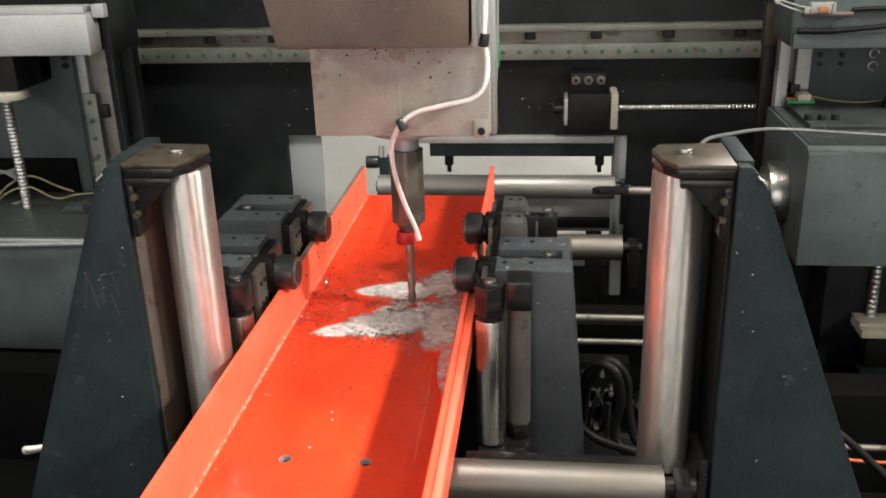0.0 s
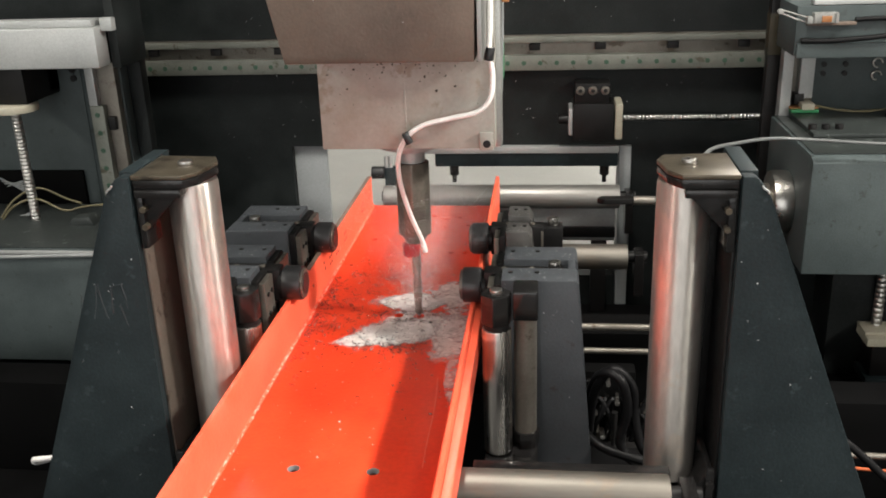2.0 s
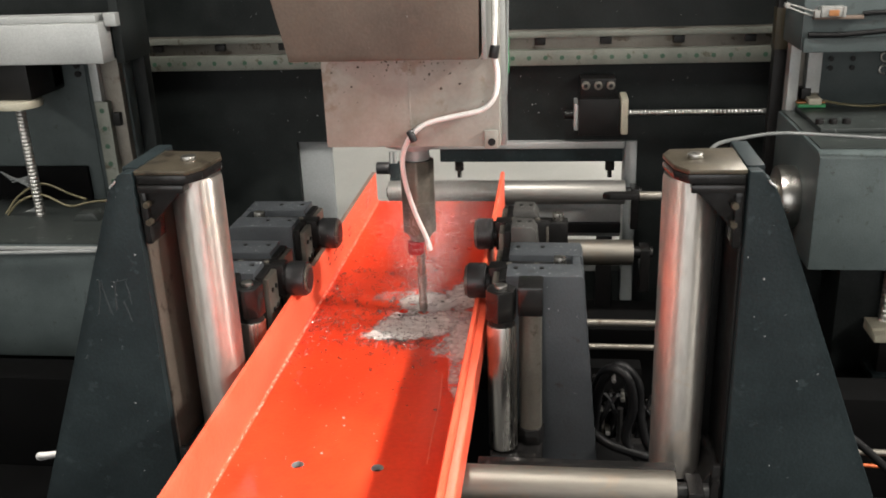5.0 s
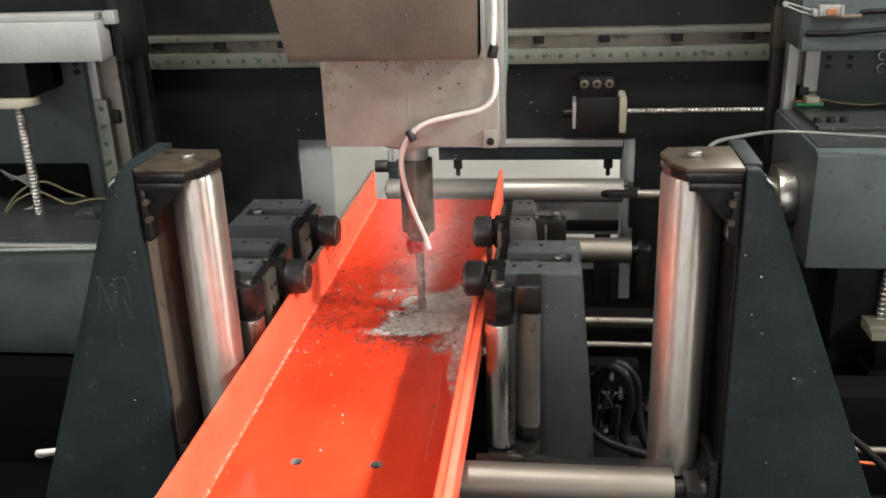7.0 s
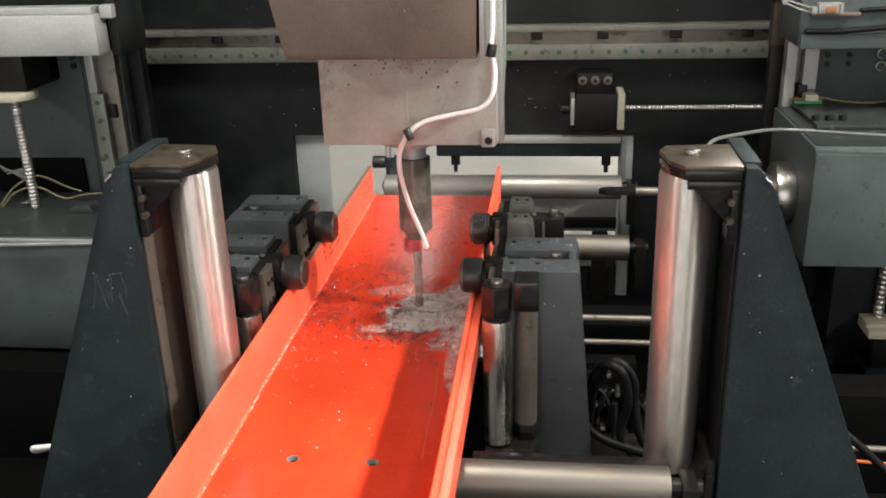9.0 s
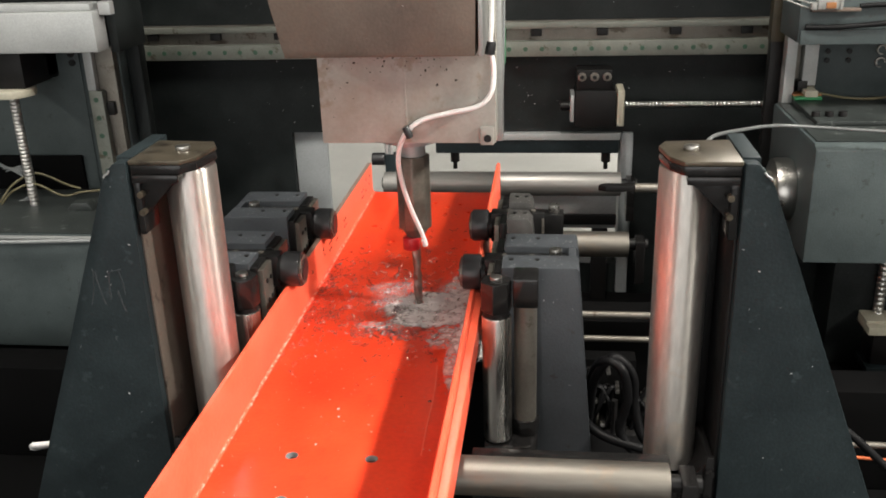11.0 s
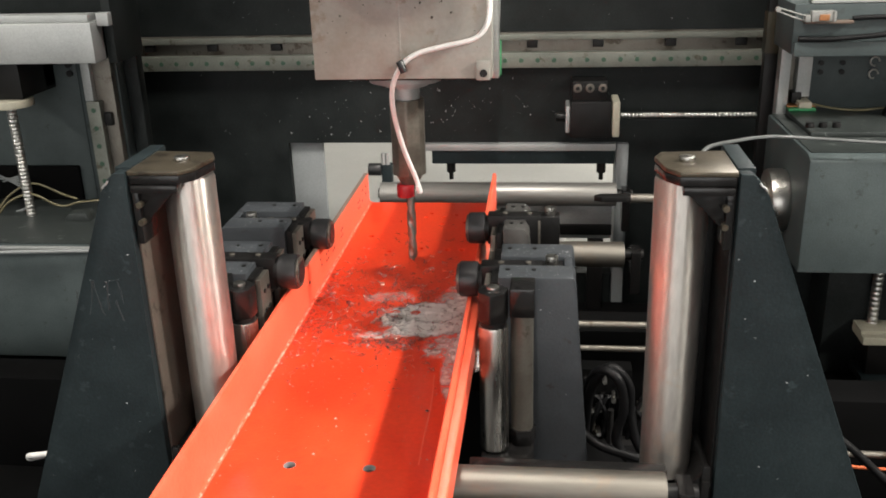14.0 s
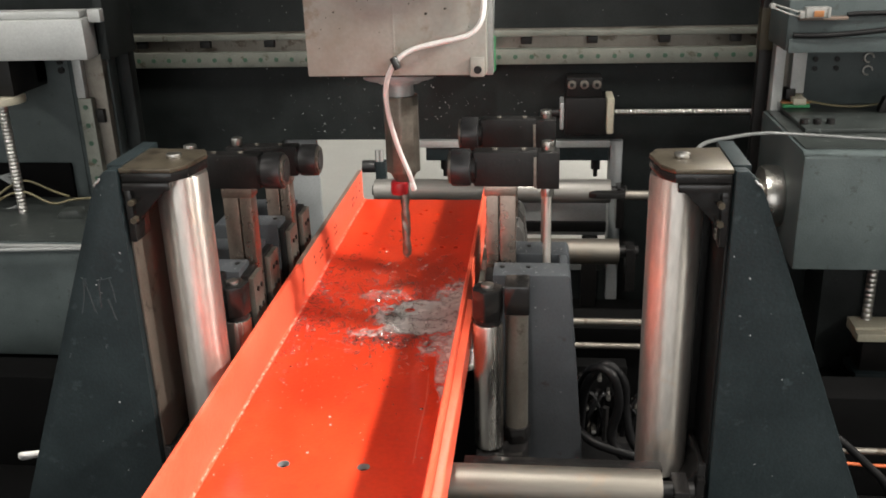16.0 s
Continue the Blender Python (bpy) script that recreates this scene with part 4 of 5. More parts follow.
part("cover_side", prism([(1.80, 1.567), (1.80, 1.90), (2.18, 1.90), (2.18, 1.60)], "x", -0.1435, -0.134, 0.002), COVER_SIDE, head, "bright galvanised side sheet")
part("ram", box(-0.44, -0.26, 2.26, YW - 0.12, 1.40, 1.90, 0.01), BLACKWALL, head)
part("spindle_flange", cyl((HX, HY, 1.314), (HX, HY, 1.343), 0.086, seg=48, b=0.004), ALU, head)
part("spindle_ring", cyl((HX, HY, 1.302), (HX, HY, 1.315), 0.052, seg=40, b=0.003), ALU, head)
CHUCK = material("dark_oiled_chuck", (0.25, 0.225, 0.19), 0.42, 0.7, (0.07, 0.055, 0.045), 12, 0.6, 0.12, 120)
chuck = [(HX + 0.0415 * math.cos(radians(a)), HY + 0.0415 * math.sin(radians(a))) for a in (-155, -118, -88, -82, -40, -10, 10, 60, 100, 140, 180)]
chk = part("chuck", prism(chuck, "z", 1.086, 1.272, 0.003), CHUCK, head, "dark flat-sided chuck sleeve")
part("chuck_shaft", cyl((HX, HY, 1.250), (HX, HY, 1.304), 0.032, seg=32), ALU, head)
part("chuck_taper", cyl((HX, HY, 1.062), (HX, HY, 1.088), 0.022, seg=32, r2=0.036), CHUCK, chk)
part("red_ring", cyl((HX - 0.010, HY - 0.012, 1.030), (HX - 0.010, HY - 0.012, 1.062), 0.021, seg=28, b=0.004), RED, chk, "red plastic collar")
bm = drill_mesh(0.210, 0.0112, 8)
bmesh.ops.translate(bm, vec=(HX, HY, 1.066), verts=bm.verts)
drill_bit = part("drill_bit", bm, DRILL, chk, "long twist drill bit", origin=(HX, HY, 1.066))
hose = [(-0.124, 1.94, 1.80), (-0.126, 1.935, 1.70), (-0.1264, 1.935, 1.6203), (-0.1294, 1.935, 1.5635), (-0.1229, 1.935, 1.517), (-0.1282, 1.932, 1.4698), (-0.1561, 1.93, 1.4401), (-0.2166, 1.93, 1.4259),
        (-0.2742, 1.93, 1.4115), (-0.3095, 1.93, 1.3869), (-0.3366, 1.96, 1.334), (-0.3424, 2.0, 1.2641), (-0.3333, 2.06, 1.17), (-0.315, 2.11, 1.0852), (-0.3093, 2.125, 1.0489)]
ch = part("coolant_hose", tube(hose, 0.0058, seg=12), WHITECABLE, head, "white coolant hose curling down to the drill")
part("hose_tip", cyl((-0.3125, 2.118, 1.066), (-0.3090, 2.126, 1.046), 0.0072, seg=16, b=0.002), WHITECABLE, ch)
part("hose_clip", cyl((-0.131, 1.935, 1.548), (-0.127, 1.935, 1.575), 0.0105, seg=16, b=0.002), RUBBER, ch)
part("hose_screw", cyl((-0.314, 1.925, 1.397), (-0.304, 1.925, 1.373), 0.0085, seg=12, b=0.002), RUBBER, ch)
part("clip_stud", cyl((-0.3095, 1.918, 1.386), (-0.3095, 1.951, 1.386), 0.006, seg=12), RUBBER, ch)
part("air_line", tube([(-0.108, 2.03, 1.80), (-0.106, 2.03, 1.66), (-0.108, 2.04, 1.55), (-0.112, 2.06, 1.45), (-0.118, 2.10, 1.36)], 0.0035), GREYCABLE, head)
part("brass_fitting", cyl((-0.098, 2.0, 1.66), (-0.098, 2.0, 1.70), 0.008, seg=12), COPPER, head)
lug = part("corner_lug", box(BXR - 0.034, BXR - 0.004, BYF - 0.006, BYF - 0.0005, 1.351, 1.392, 0.003), HEADSTEEL, head)
part("plug_hole", cyl((BXR - 0.018, BYF - 0.0075, 1.366), (BXR - 0.018, BYF - 0.004, 1.366), 0.0085, seg=16), OILBLACK, lug)

# ---- cables and fittings round the units ----


def cable(name, pts, r, mat, label, category="cable"):
    return solid(name, tube(pts, r), mat, label, category, origin=pts[0])


cable("air_hose", [(0.27, 1.74, 1.378), (0.305, 1.86, 1.352), (0.36, 2.05, 1.322), (0.44, 2.22, 1.290), (0.55, 2.40, 1.256), (0.647, 2.48, 1.236), (0.889, 2.48, 1.22), (1.3, 2.48, 1.20)], 0.0045, HOSEGREY, "thin grey air hose running over the drilling unit", "hose")
cable("black_cable", [(0.715, 2.785, 1.449), (0.80, 2.778, 1.449), (0.90, 2.775, 1.456), (1.05, 2.775, 1.468), (1.4, 2.78, 1.47)], 0.008, BLACKHOSE, "black cable lying along the grey block")
cable("black_cable", [(0.86, 2.79, 1.505), (0.95, 2.79, 1.508), (1.4, 2.80, 1.506)], 0.007, BLACKHOSE, "black cable lying on the grey block")
cable("yellow_wire", [(-1.86, 2.80, 0.89), (-1.853, 2.80, 0.90), (-1.80, 2.79, 0.945), (-1.725, 2.80, 0.965), (-1.633, 2.80, 0.925), (-1.57, 2.82, 0.932), (-1.46, 2.82, 0.942)], 0.0036, YELLOWCABLE, "yellowed wire looping over the drilling unit", "wire")
cable("yellow_wire", [(-1.88, 2.82, 0.89), (-1.83, 2.84, 0.95), (-1.75, 2.86, 0.985), (-1.66, 2.87, 0.945), (-1.60, 2.86, 0.93)], 0.0036, YELLOWCABLE, "yellowed wire looping over the drilling unit", "wire")
cable("yellow_wire", [(0.835, 2.99, 1.215), (0.89, 2.97, 1.207), (0.96, 2.96, 1.203), (1.03, 2.95, 1.212), (1.3, 2.95, 1.25)], 0.0036, YELLOWCABLE, "yellowed wire above the drilling unit", "wire")
for k in range(5):
    cable("grey_wire", [(-1.95 - 0.01 * k, 2.99, 0.95 + 0.012 * k), (-1.85, 2.96, 0.98 - 0.012 * k), (-1.79, 2.9, 0.95 - 0.014 * k), (-1.78 - 0.01 * k, 2.84, 0.89)], 0.003, GREYCABLE, "thin grey wire hanging by the screw", "wire")
cable("grey_cable", [(-2.2, 2.46, 0.885), (-1.8, 2.47, 0.880), (-1.36, 2.48, 0.888)], 0.006, GREYCABLE, "grey cable along the edge of the unit")

plug = thing("network_plug", 0.76, 2.79, 1.50, "clear network plug with copper contacts on the grey block", "plug")
CLEARGREY = material("cloudy_plug_plastic", (0.24, 0.24, 0.23), 0.3, 0, (0.16, 0.16, 0.15), 60)
part("body", box(0.737, 0.803, 2.755, 2.785, 1.501, 1.530, 0.003), CLEARGREY, plug)
part("contacts", box(0.758, 0.785, 2.752, 2.7555, 1.504, 1.521, 0.001), COPPER, plug)
part("end_wall", box(0.796, 0.8035, 2.7525, 2.7545, 1.501, 1.530, 0.0005), CLEARGREY, plug)
bracket = part("bracket", box(0.720, 0.736, 2.757, 2.783, 1.500, 1.520, 0.003), CLEARGREY, plug, "open stamped metal bracket")
for dz in (0.0, 0.013):
    part("bracket_rail", tube([(0.722, 2.77, 1.503 + dz), (0.69, 2.77, 1.513 + dz), (0.648, 2.77, 1.530 + dz * 0.7)], 0.0026, seg=8, n=4), CLEARGREY, bracket)
part("bracket_eye", cyl((0.646, 2.762, 1.535), (0.646, 2.778, 1.535), 0.008, seg=14, b=0.001), CLEARGREY, bracket)
part("mount", box(0.725, 0.86, 2.775, 2.799, 1.492, 1.501, 0.002), COVER, plug)

for pts in ([(0.10, 2.02, 0.60), (0.11, 1.98, 0.74), (0.15, 1.95, 0.815), (0.195, 1.95, 0.77), (0.205, 1.95, 0.68), (0.23, 1.94, 0.60), (0.30, 1.95, 0.56)],
            [(0.09, 2.05, 0.66), (0.12, 1.97, 0.79), (0.165, 1.93, 0.80), (0.185, 1.93, 0.72), (0.17, 1.93, 0.63), (0.22, 1.92, 0.57), (0.33, 1.93, 0.53)],
            [(0.08, 1.98, 0.63), (0.13, 1.93, 0.615), (0.20, 1.92, 0.595), (0.28, 1.92, 0.57), (0.36, 1.93, 0.52)]):
    cable("hydraulic_hose", pts, 0.0115, BLACKHOSE, "black hydraulic hose curving down behind the roller", "hose")
valve = thing("valve_block", 0.15, 2.06, 0.30, "oily valve block with bright fittings under the clamps", "valve")
part("block", box(0.08, 0.34, 2.02, 2.12, 0.30, 0.56, 0.006), OILBLACK, valve)
part("manifold", box(0.085, 0.215, 2.07, 2.12, 0.56, 0.745, 0.004), SHADEBLACK, valve)
rng = random.Random(12)
for k in range(22):
    x, z, r = rng.uniform(0.092, 0.205), rng.uniform(0.575, 0.735), rng.uniform(0.004, 0.008)
    part("fitting", cyl((x, 2.069 - rng.uniform(0.012, 0.04), z), (x, 2.072, z), r, seg=6, b=0.001), STEEL if k % 3 else WETBLACK, valve)
rng = random.Random(11)
for k in range(16):
    x, z = rng.uniform(0.10, 0.24), rng.uniform(0.56, 0.76)
    if k < 10:
        z = 0.56
        part("fitting", cyl((x, 2.03 + 0.006 * k, z), (x, 2.03 + 0.006 * k, z + rng.uniform(0.02, 0.10)), rng.uniform(0.006, 0.011), seg=6), DULLSTEEL if k % 2 else OILBLACK, valve)
    else:
        part("pipe", tube([(x, 2.05, 0.56), (x + 0.01, 2.04, 0.62), (x + rng.uniform(-0.05, 0.05), 2.05, 0.68), (x + rng.uniform(-0.06, 0.06), 2.07, 0.56)], 0.006, seg=8), BLACKHOSE, valve)
cable("black_hose", [(0.66, 1.90, 0.68), (0.70, 1.90, 0.648), (0.75, 1.90, 0.60), (0.80, 1.90, 0.545), (0.86, 1.92, 0.42)], 0.010, BLACKHOSE, "black hose behind the gusset stand", "hose")
cable("orange_wire", [(0.66, 1.96, 0.566), (0.80, 1.95, 0.562), (1.0, 1.96, 0.56)], 0.004, ORANGEWIRE, "orange wire along the side channel", "wire")
cable("steel_pipe", [(0.66, 1.97, 0.590), (0.85, 1.97, 0.588), (1.2, 1.97, 0.586)], 0.008, DULLSTEEL, "thin worn pipe beside the gusset stand", "pipe")
cable("white_hose", [(-1.24, 1.92, 0.545), (-1.30, 1.90, 0.547), (-1.328, 1.91, 0.537), (-1.338, 1.93, 0.515), (-1.335, 1.98, 0.49)], 0.007, WHITECABLE, "short white hose loop beside the stand", "hose")
rack = thing("outfeed_sensor", -0.62, 3.36, 0.80, "small black sensor bracket with bright steel studs", "sensor")
part("sensor_body", cyl((-0.68, 3.36, 0.895), (-0.63, 3.36, 0.895), 0.024, seg=20, b=0.004), RUBBER, rack)
part("bracket", box(-0.630, -0.59, 3.35, 3.39, 0.80, 0.915, 0.004), ENAMEL, rack)
for dx in (-0.622, -0.606):
    part("stud", cyl((dx, 3.36, 0.915), (dx, 3.36, 0.960), 0.008, seg=12), ALU, rack)

# pale scratches on the gusset of the stand by the beam
g = random.Random(9)
bm = bmesh.new()
for x0, z0, x1, z1 in ((-0.905, 1.10, -0.890, 1.17), (-0.890, 1.17, -0.878, 1.10), (-0.865, 1.11, -0.860, 1.17), (-0.858, 1.17, -0.835, 1.175), (-0.848, 1.13, -0.838, 1.085), (-0.838, 1.175, -0.832, 1.12), (-0.93, 1.12, -0.925, 1.15), (-0.87, 1.02, -0.868, 1.03), (-0.95, 1.0, -0.945, 1.004)):
    for k in range(3):
        d = g.uniform(-0.003, 0.003)
        tube([(x0 + d, 1.5847, z0 + d), ((x0 + x1) / 2 + g.uniform(-0.002, 0.002), 1.5847, (z0 + z1) / 2), (x1 + d, 1.5847, z1 - d)], 0.0006, bm, 5, 3)
solid("scratch_marks", bm, SCRATCH, "faint pale scratches on the dark gusset plate", "scratches", kind="stuff")

# ---- milky coolant on the web, in flat patches ----


def film_mesh(lobes, seed, rows=None, step=0.0035):
    """A thin sheet on the web, as thick as its lobes say, fingered outwards from the hole and open over the drilled holes.
    lobes: (x, y, rx, ry, turn in degrees, thickness)."""
    x0, x1, y0, y1 = BX0 + 0.026, BX1 - 0.026, 1.66, 2.46
    nx, ny = int((x1 - x0) / step), int((y1 - y0) / step)
    th = {}
    for i in range(nx + 1):
        for j in range(ny + 1):
            x, y = x0 + i * step, y0 + j * step
            a, d = math.atan2(y - HY, x - HX), math.hypot(x - HX, y - HY)
            f = noise.noise(Vector((math.cos(a) * 5, math.sin(a) * 5, d * 9 + seed * 7))) + 0.6 * noise.noise(Vector((x * 60, y * 45, seed)))
            v = 0.0
            for lx, ly, rx, ry, turn, k in lobes:
                c, sn = math.cos(radians(turn)), math.sin(radians(turn))
                u, w = ((x - lx) * c + (y - ly) * sn) / rx, (-(x - lx) * sn + (y - ly) * c) / ry
                v = max(v, k * min(1.0, max(0.0, 1.55 - math.hypot(u, w) + 0.30 * f) / 0.6))
            if v > 0.01:
                th[i, j] = v
    slides = [(0.0, 0.0)]
    if rows:
        bx, by = rows[-1][1:]
        slides += [(bx, by)]
    t = bmesh.new()
    lay = t.verts.layers.float.new("thickness")
    vs = {}
    for (i, j), v in th.items():
        w = t.verts.new((x0 + i * step, y0 + j * step, 0.0))
        w[lay] = v
        vs[i, j] = w
    for i, j in th:
        q = [(i, j), (i + 1, j), (i + 1, j + 1), (i, j + 1)]
        cx, cy = x0 + (i + 0.5) * step, y0 + (j + 0.5) * step
        if all(k in vs for k in q) and all(math.hypot(cx + sx - hx, cy + sy - hy) > hr + 0.0005 for hx, hy, hr in HOLES[:2] for sx, sy in slides):
            t.faces.new([vs[k] for k in q])
    return t


PATCHES = []


def coolant(lobes, seed, lift, rows=None):
    ob = solid("coolant_puddle", film_mesh(lobes, seed, rows), COOLANT, "thin milky coolant film spread on the orange web", "puddle", "coolant films", kind="stuff")
    ob.location = (0, 0, ZW + 0.0008 + lift)
    if rows:
        PATCHES.append((ob, ZW + 0.0008 + lift, rows))


# what stays: round the hole, along the leg, and a thin row of streaks
coolant([(-0.345, 2.125, 0.065, 0.055, 0, 0.72), (-0.255, 2.11, 0.055, 0.065, 0, 0.60), (-0.230, 2.27, 0.045, 0.090, -20, 0.50),
         (-0.235, 1.965, 0.045, 0.055, 0, 0.47), (-0.215, 1.80, 0.016, 0.080, 8, 0.52), (-0.400, 2.025, 0.070, 0.020, 8, 0.44), (-0.42, 2.25, 0.06, 0.03, 0, 0.34)], 1, 0.0)
# what is thrown and dragged away while the drill works
coolant([(-0.465, 2.020, 0.080, 0.030, 22, 1.1)], 2, 0.0008, [(0, 0, 0), (1, 0.014, 0.003), (2, 0.035, 0.004), (3.5, 0.07, 0.01), (6.5, 0.11, 0.03), (9, 0.15, 0.05), (12, 0.165, 0.055), (16, 0.165, 0.055)])
coolant([(-0.380, 2.055, 0.080, 0.055, 15, 1.0)], 3, 0.0012, [(0, 0, 0), (2, 0.01, 0.004), (4, 0.03, 0.01), (6.5, 0.06, 0.02), (9, 0.09, 0.03), (12, 0.11, 0.04), (16, 0.11, 0.04)])
coolant([(-0.440, 2.250, 0.045, 0.030, 5, 1.0)], 4, 0.0016, [(0, 0, 0), (1, 0.02, 0.0), (2, 0.045, 0.0), (4, 0.08, -0.01), (6.5, 0.13, -0.02), (9, 0.17, -0.05), (12, 0.19, -0.08), (16, 0.19, -0.08)])
coolant([(-0.370, 2.250, 0.060, 0.050, 0, 0.95), (-0.27, 2.30, 0.06, 0.07, 0, 0.7), (-0.25, 2.05, 0.04, 0.10, 0, 0.7)], 5, 0.0020, [(0, 0, 0), (2, 0.01, -0.01), (4, 0.03, -0.03), (6.5, 0.05, -0.05), (9, 0.06, -0.07), (12, 0.07, -0.09), (16, 0.07, -0.09)])

# dried smear of coolant down the web
bm = tube([(-0.250, 1.827, ZW + 0.0002), (-0.242, 1.707, ZW + 0.0002), (-0.241, 1.570, ZW + 0.0002), (-0.239, 1.471, ZW + 0.0002)], 0.0016, seg=8, n=10)
bmesh.ops.scale(bm, vec=(1, 1, 0.25), space=Matrix.Translation((0, 0, -ZW)), verts=bm.verts)
solid("coolant_smear", bm, SMEAR, "thin pale dried coolant streak on the orange web", "streak", kind="stuff")

# ---- swarf ----


def curl_mesh(r, turns, pitch, w, seed):
    """One curled steel chip, a thin ribbon with thickness."""
    g = random.Random(seed)
    n = max(6, int(10 * turns))
    run = []
    for i in range(n + 1):
        a = 2 * math.pi * turns * i / n
        rr = r * (0.6 + 0.5 * i / n)
        run.append(Vector((pitch * i / n - pitch / 2 + g.uniform(-0.0006, 0.0006), rr * math.cos(a), rr * math.sin(a) + r)))
    return tube(run, w, seg=4, smooth_run=False)


CHIPS = [finish(curl_mesh(0.0018 + 0.0009 * (k % 3), 0.5 + 0.35 * k, 0.009 + 0.005 * (k % 4), 0.0006, k), "swarf_chip", CHIP if k % 3 else DARKCHIP) for k in range(7)]


def swarf_pile(name, n, region, seed, label):
    g = random.Random(seed)
    bm = bmesh.new()
    for k in range(n):
        x, y = region(g)
        tmp = bmesh.new()
        tmp.from_mesh(CHIPS[g.randrange(7)])
        s = g.uniform(0.5, 1.15)
        bmesh.ops.transform(tmp, matrix=Matrix.Translation((x, y, ZW + 0.001)) @ Matrix.Rotation(g.uniform(0, 6.28), 4, "Z") @ Matrix.Diagonal((s, s, s * 0.7, 1)), verts=tmp.verts)
        merge(bm, tmp)
    return bm


def near_hole(g):
    while True:
        a, d = g.uniform(0, 6.283), abs(g.gauss(0.10, 0.08))
        x, y = -0.385 + 1.3 * d * math.cos(a), 2.13 + 1.75 * d * math.sin(a)
        if BX0 + 0.025 < x < BX1 - 0.02 and math.hypot(x - HX, y - HY) > 0.02 and math.hypot(x + 0.391, y - HY) > 0.02:
            return x, y


def left_strip(g):
    return BX0 + 0.03 + abs(g.gauss(0, 0.035)), g.gauss(2.15, 0.16)


def wide(g):
    return g.uniform(BX0 + 0.03, BX1 - 0.03), g.gauss(2.30, 0.22)


def row_front(g):
    return g.gauss(-0.37, 0.075), g.gauss(1.985, 0.022)


for nm, n, reg, sd, mt in (("steel_swarf", 150, near_hole, 21, CHIP), ("dark_swarf", 130, near_hole, 22, DARKCHIP), ("dark_swarf", 55, left_strip, 23, DARKCHIP),
                           ("steel_swarf", 30, left_strip, 24, CHIP), ("dark_swarf", 60, wide, 25, DARKCHIP), ("steel_swarf", 90, row_front, 26, CHIP), ("steel_swarf", 60, wide, 28, CHIP), ("steel_swarf", 70, left_strip, 29, CHIP), ("dark_swarf", 80, row_front, 27, DARKCHIP)):
    solid(nm, swarf_pile(nm, n, reg, sd, ""), mt, "curled steel chips scattered over the wet orange web", "swarf", "loose swarf", kind="stuff")

# bright wet glints of fine swarf and coolant round the hole
g = random.Random(51)
bm = bmesh.new()
for k in range(560):
    x, y = near_hole(g) if k % 7 else left_strip(g)
    r = abs(g.gauss(0.0006, 0.0005)) + 0.0004
    tmp = bmesh.new()
    bmesh.ops.create_icosphere(tmp, subdivisions=1, radius=r)
    bmesh.ops.scale(tmp, vec=(g.uniform(0.8, 2.6), g.uniform(0.8, 2.2), 0.6), verts=tmp.verts)
    bmesh.ops.translate(tmp, vec=(x, y, ZW + 0.0016), verts=tmp.verts)
    merge(bm, smoothed(tmp))
solid("wet_fines", bm, CHIP, "fine bright swarf and wet glints round the hole", "swarf", kind="stuff")

# chips and drops that the drill throws out one after another
FLY = []
g = random.Random(77)
for k in range(360):
    t0 = g.uniform(0.1, 11.6)
    x, y = near_hole(g) if k % 3 else wide(g)
    if y > 2.9 or y < 1.6:
        continue
    ob = new("flying_chip", CHIPS[g.randrange(7)])
    tagged(ob, "small curled steel chip thrown out by the drill", "chip", "thrown chips")
    FLY.append((ob, t0, Vector((x, y, ZW + 0.001)), g.uniform(0.02, 0.08), g.uniform(0, 360), g.uniform(0.2, 0.4), 80))
DROPLET = material("coolant_droplet", (0.46, 0.47, 0.47), 0.12, 0, (0.3, 0.31, 0.31), 60, bump=0)


def drop_mesh(r):
    t = bmesh.new()
    bmesh.ops.create_icosphere(t, subdivisions=1, radius=r)
    bmesh.ops.scale(t, vec=(1, 1, 0.7), verts=t.verts)
    return finish(t, "drop", DROPLET)


DROPS = [drop_mesh(r) for r in (0.0007, 0.0010, 0.0014, 0.0020)]
for k in range(150):
    ob = new("coolant_drop", DROPS[min(3, int(abs(g.gauss(0, 1.4))))])
    tagged(ob, "tiny pale coolant drop splashed from the drill", "drop", "splashed drops")
    t0 = g.uniform(0.1, 11.3)
    if k % 2:
        end = Vector((g.uniform(BX0 + 0.03, BX1 - 0.02), min(2.0, 1.95 - abs(g.gauss(0, 0.28))), ZW + 0.0004))
    else:
        end = Vector((g.gauss(-0.40, 0.28), YW - 0.0006, min(RZ - 0.02, max(OZ + 0.012, g.gauss(1.08, 0.07)))))
    FLY.append((ob, t0, end, g.uniform(0.05, 0.14), 0, g.uniform(0.25, 0.4), 0))

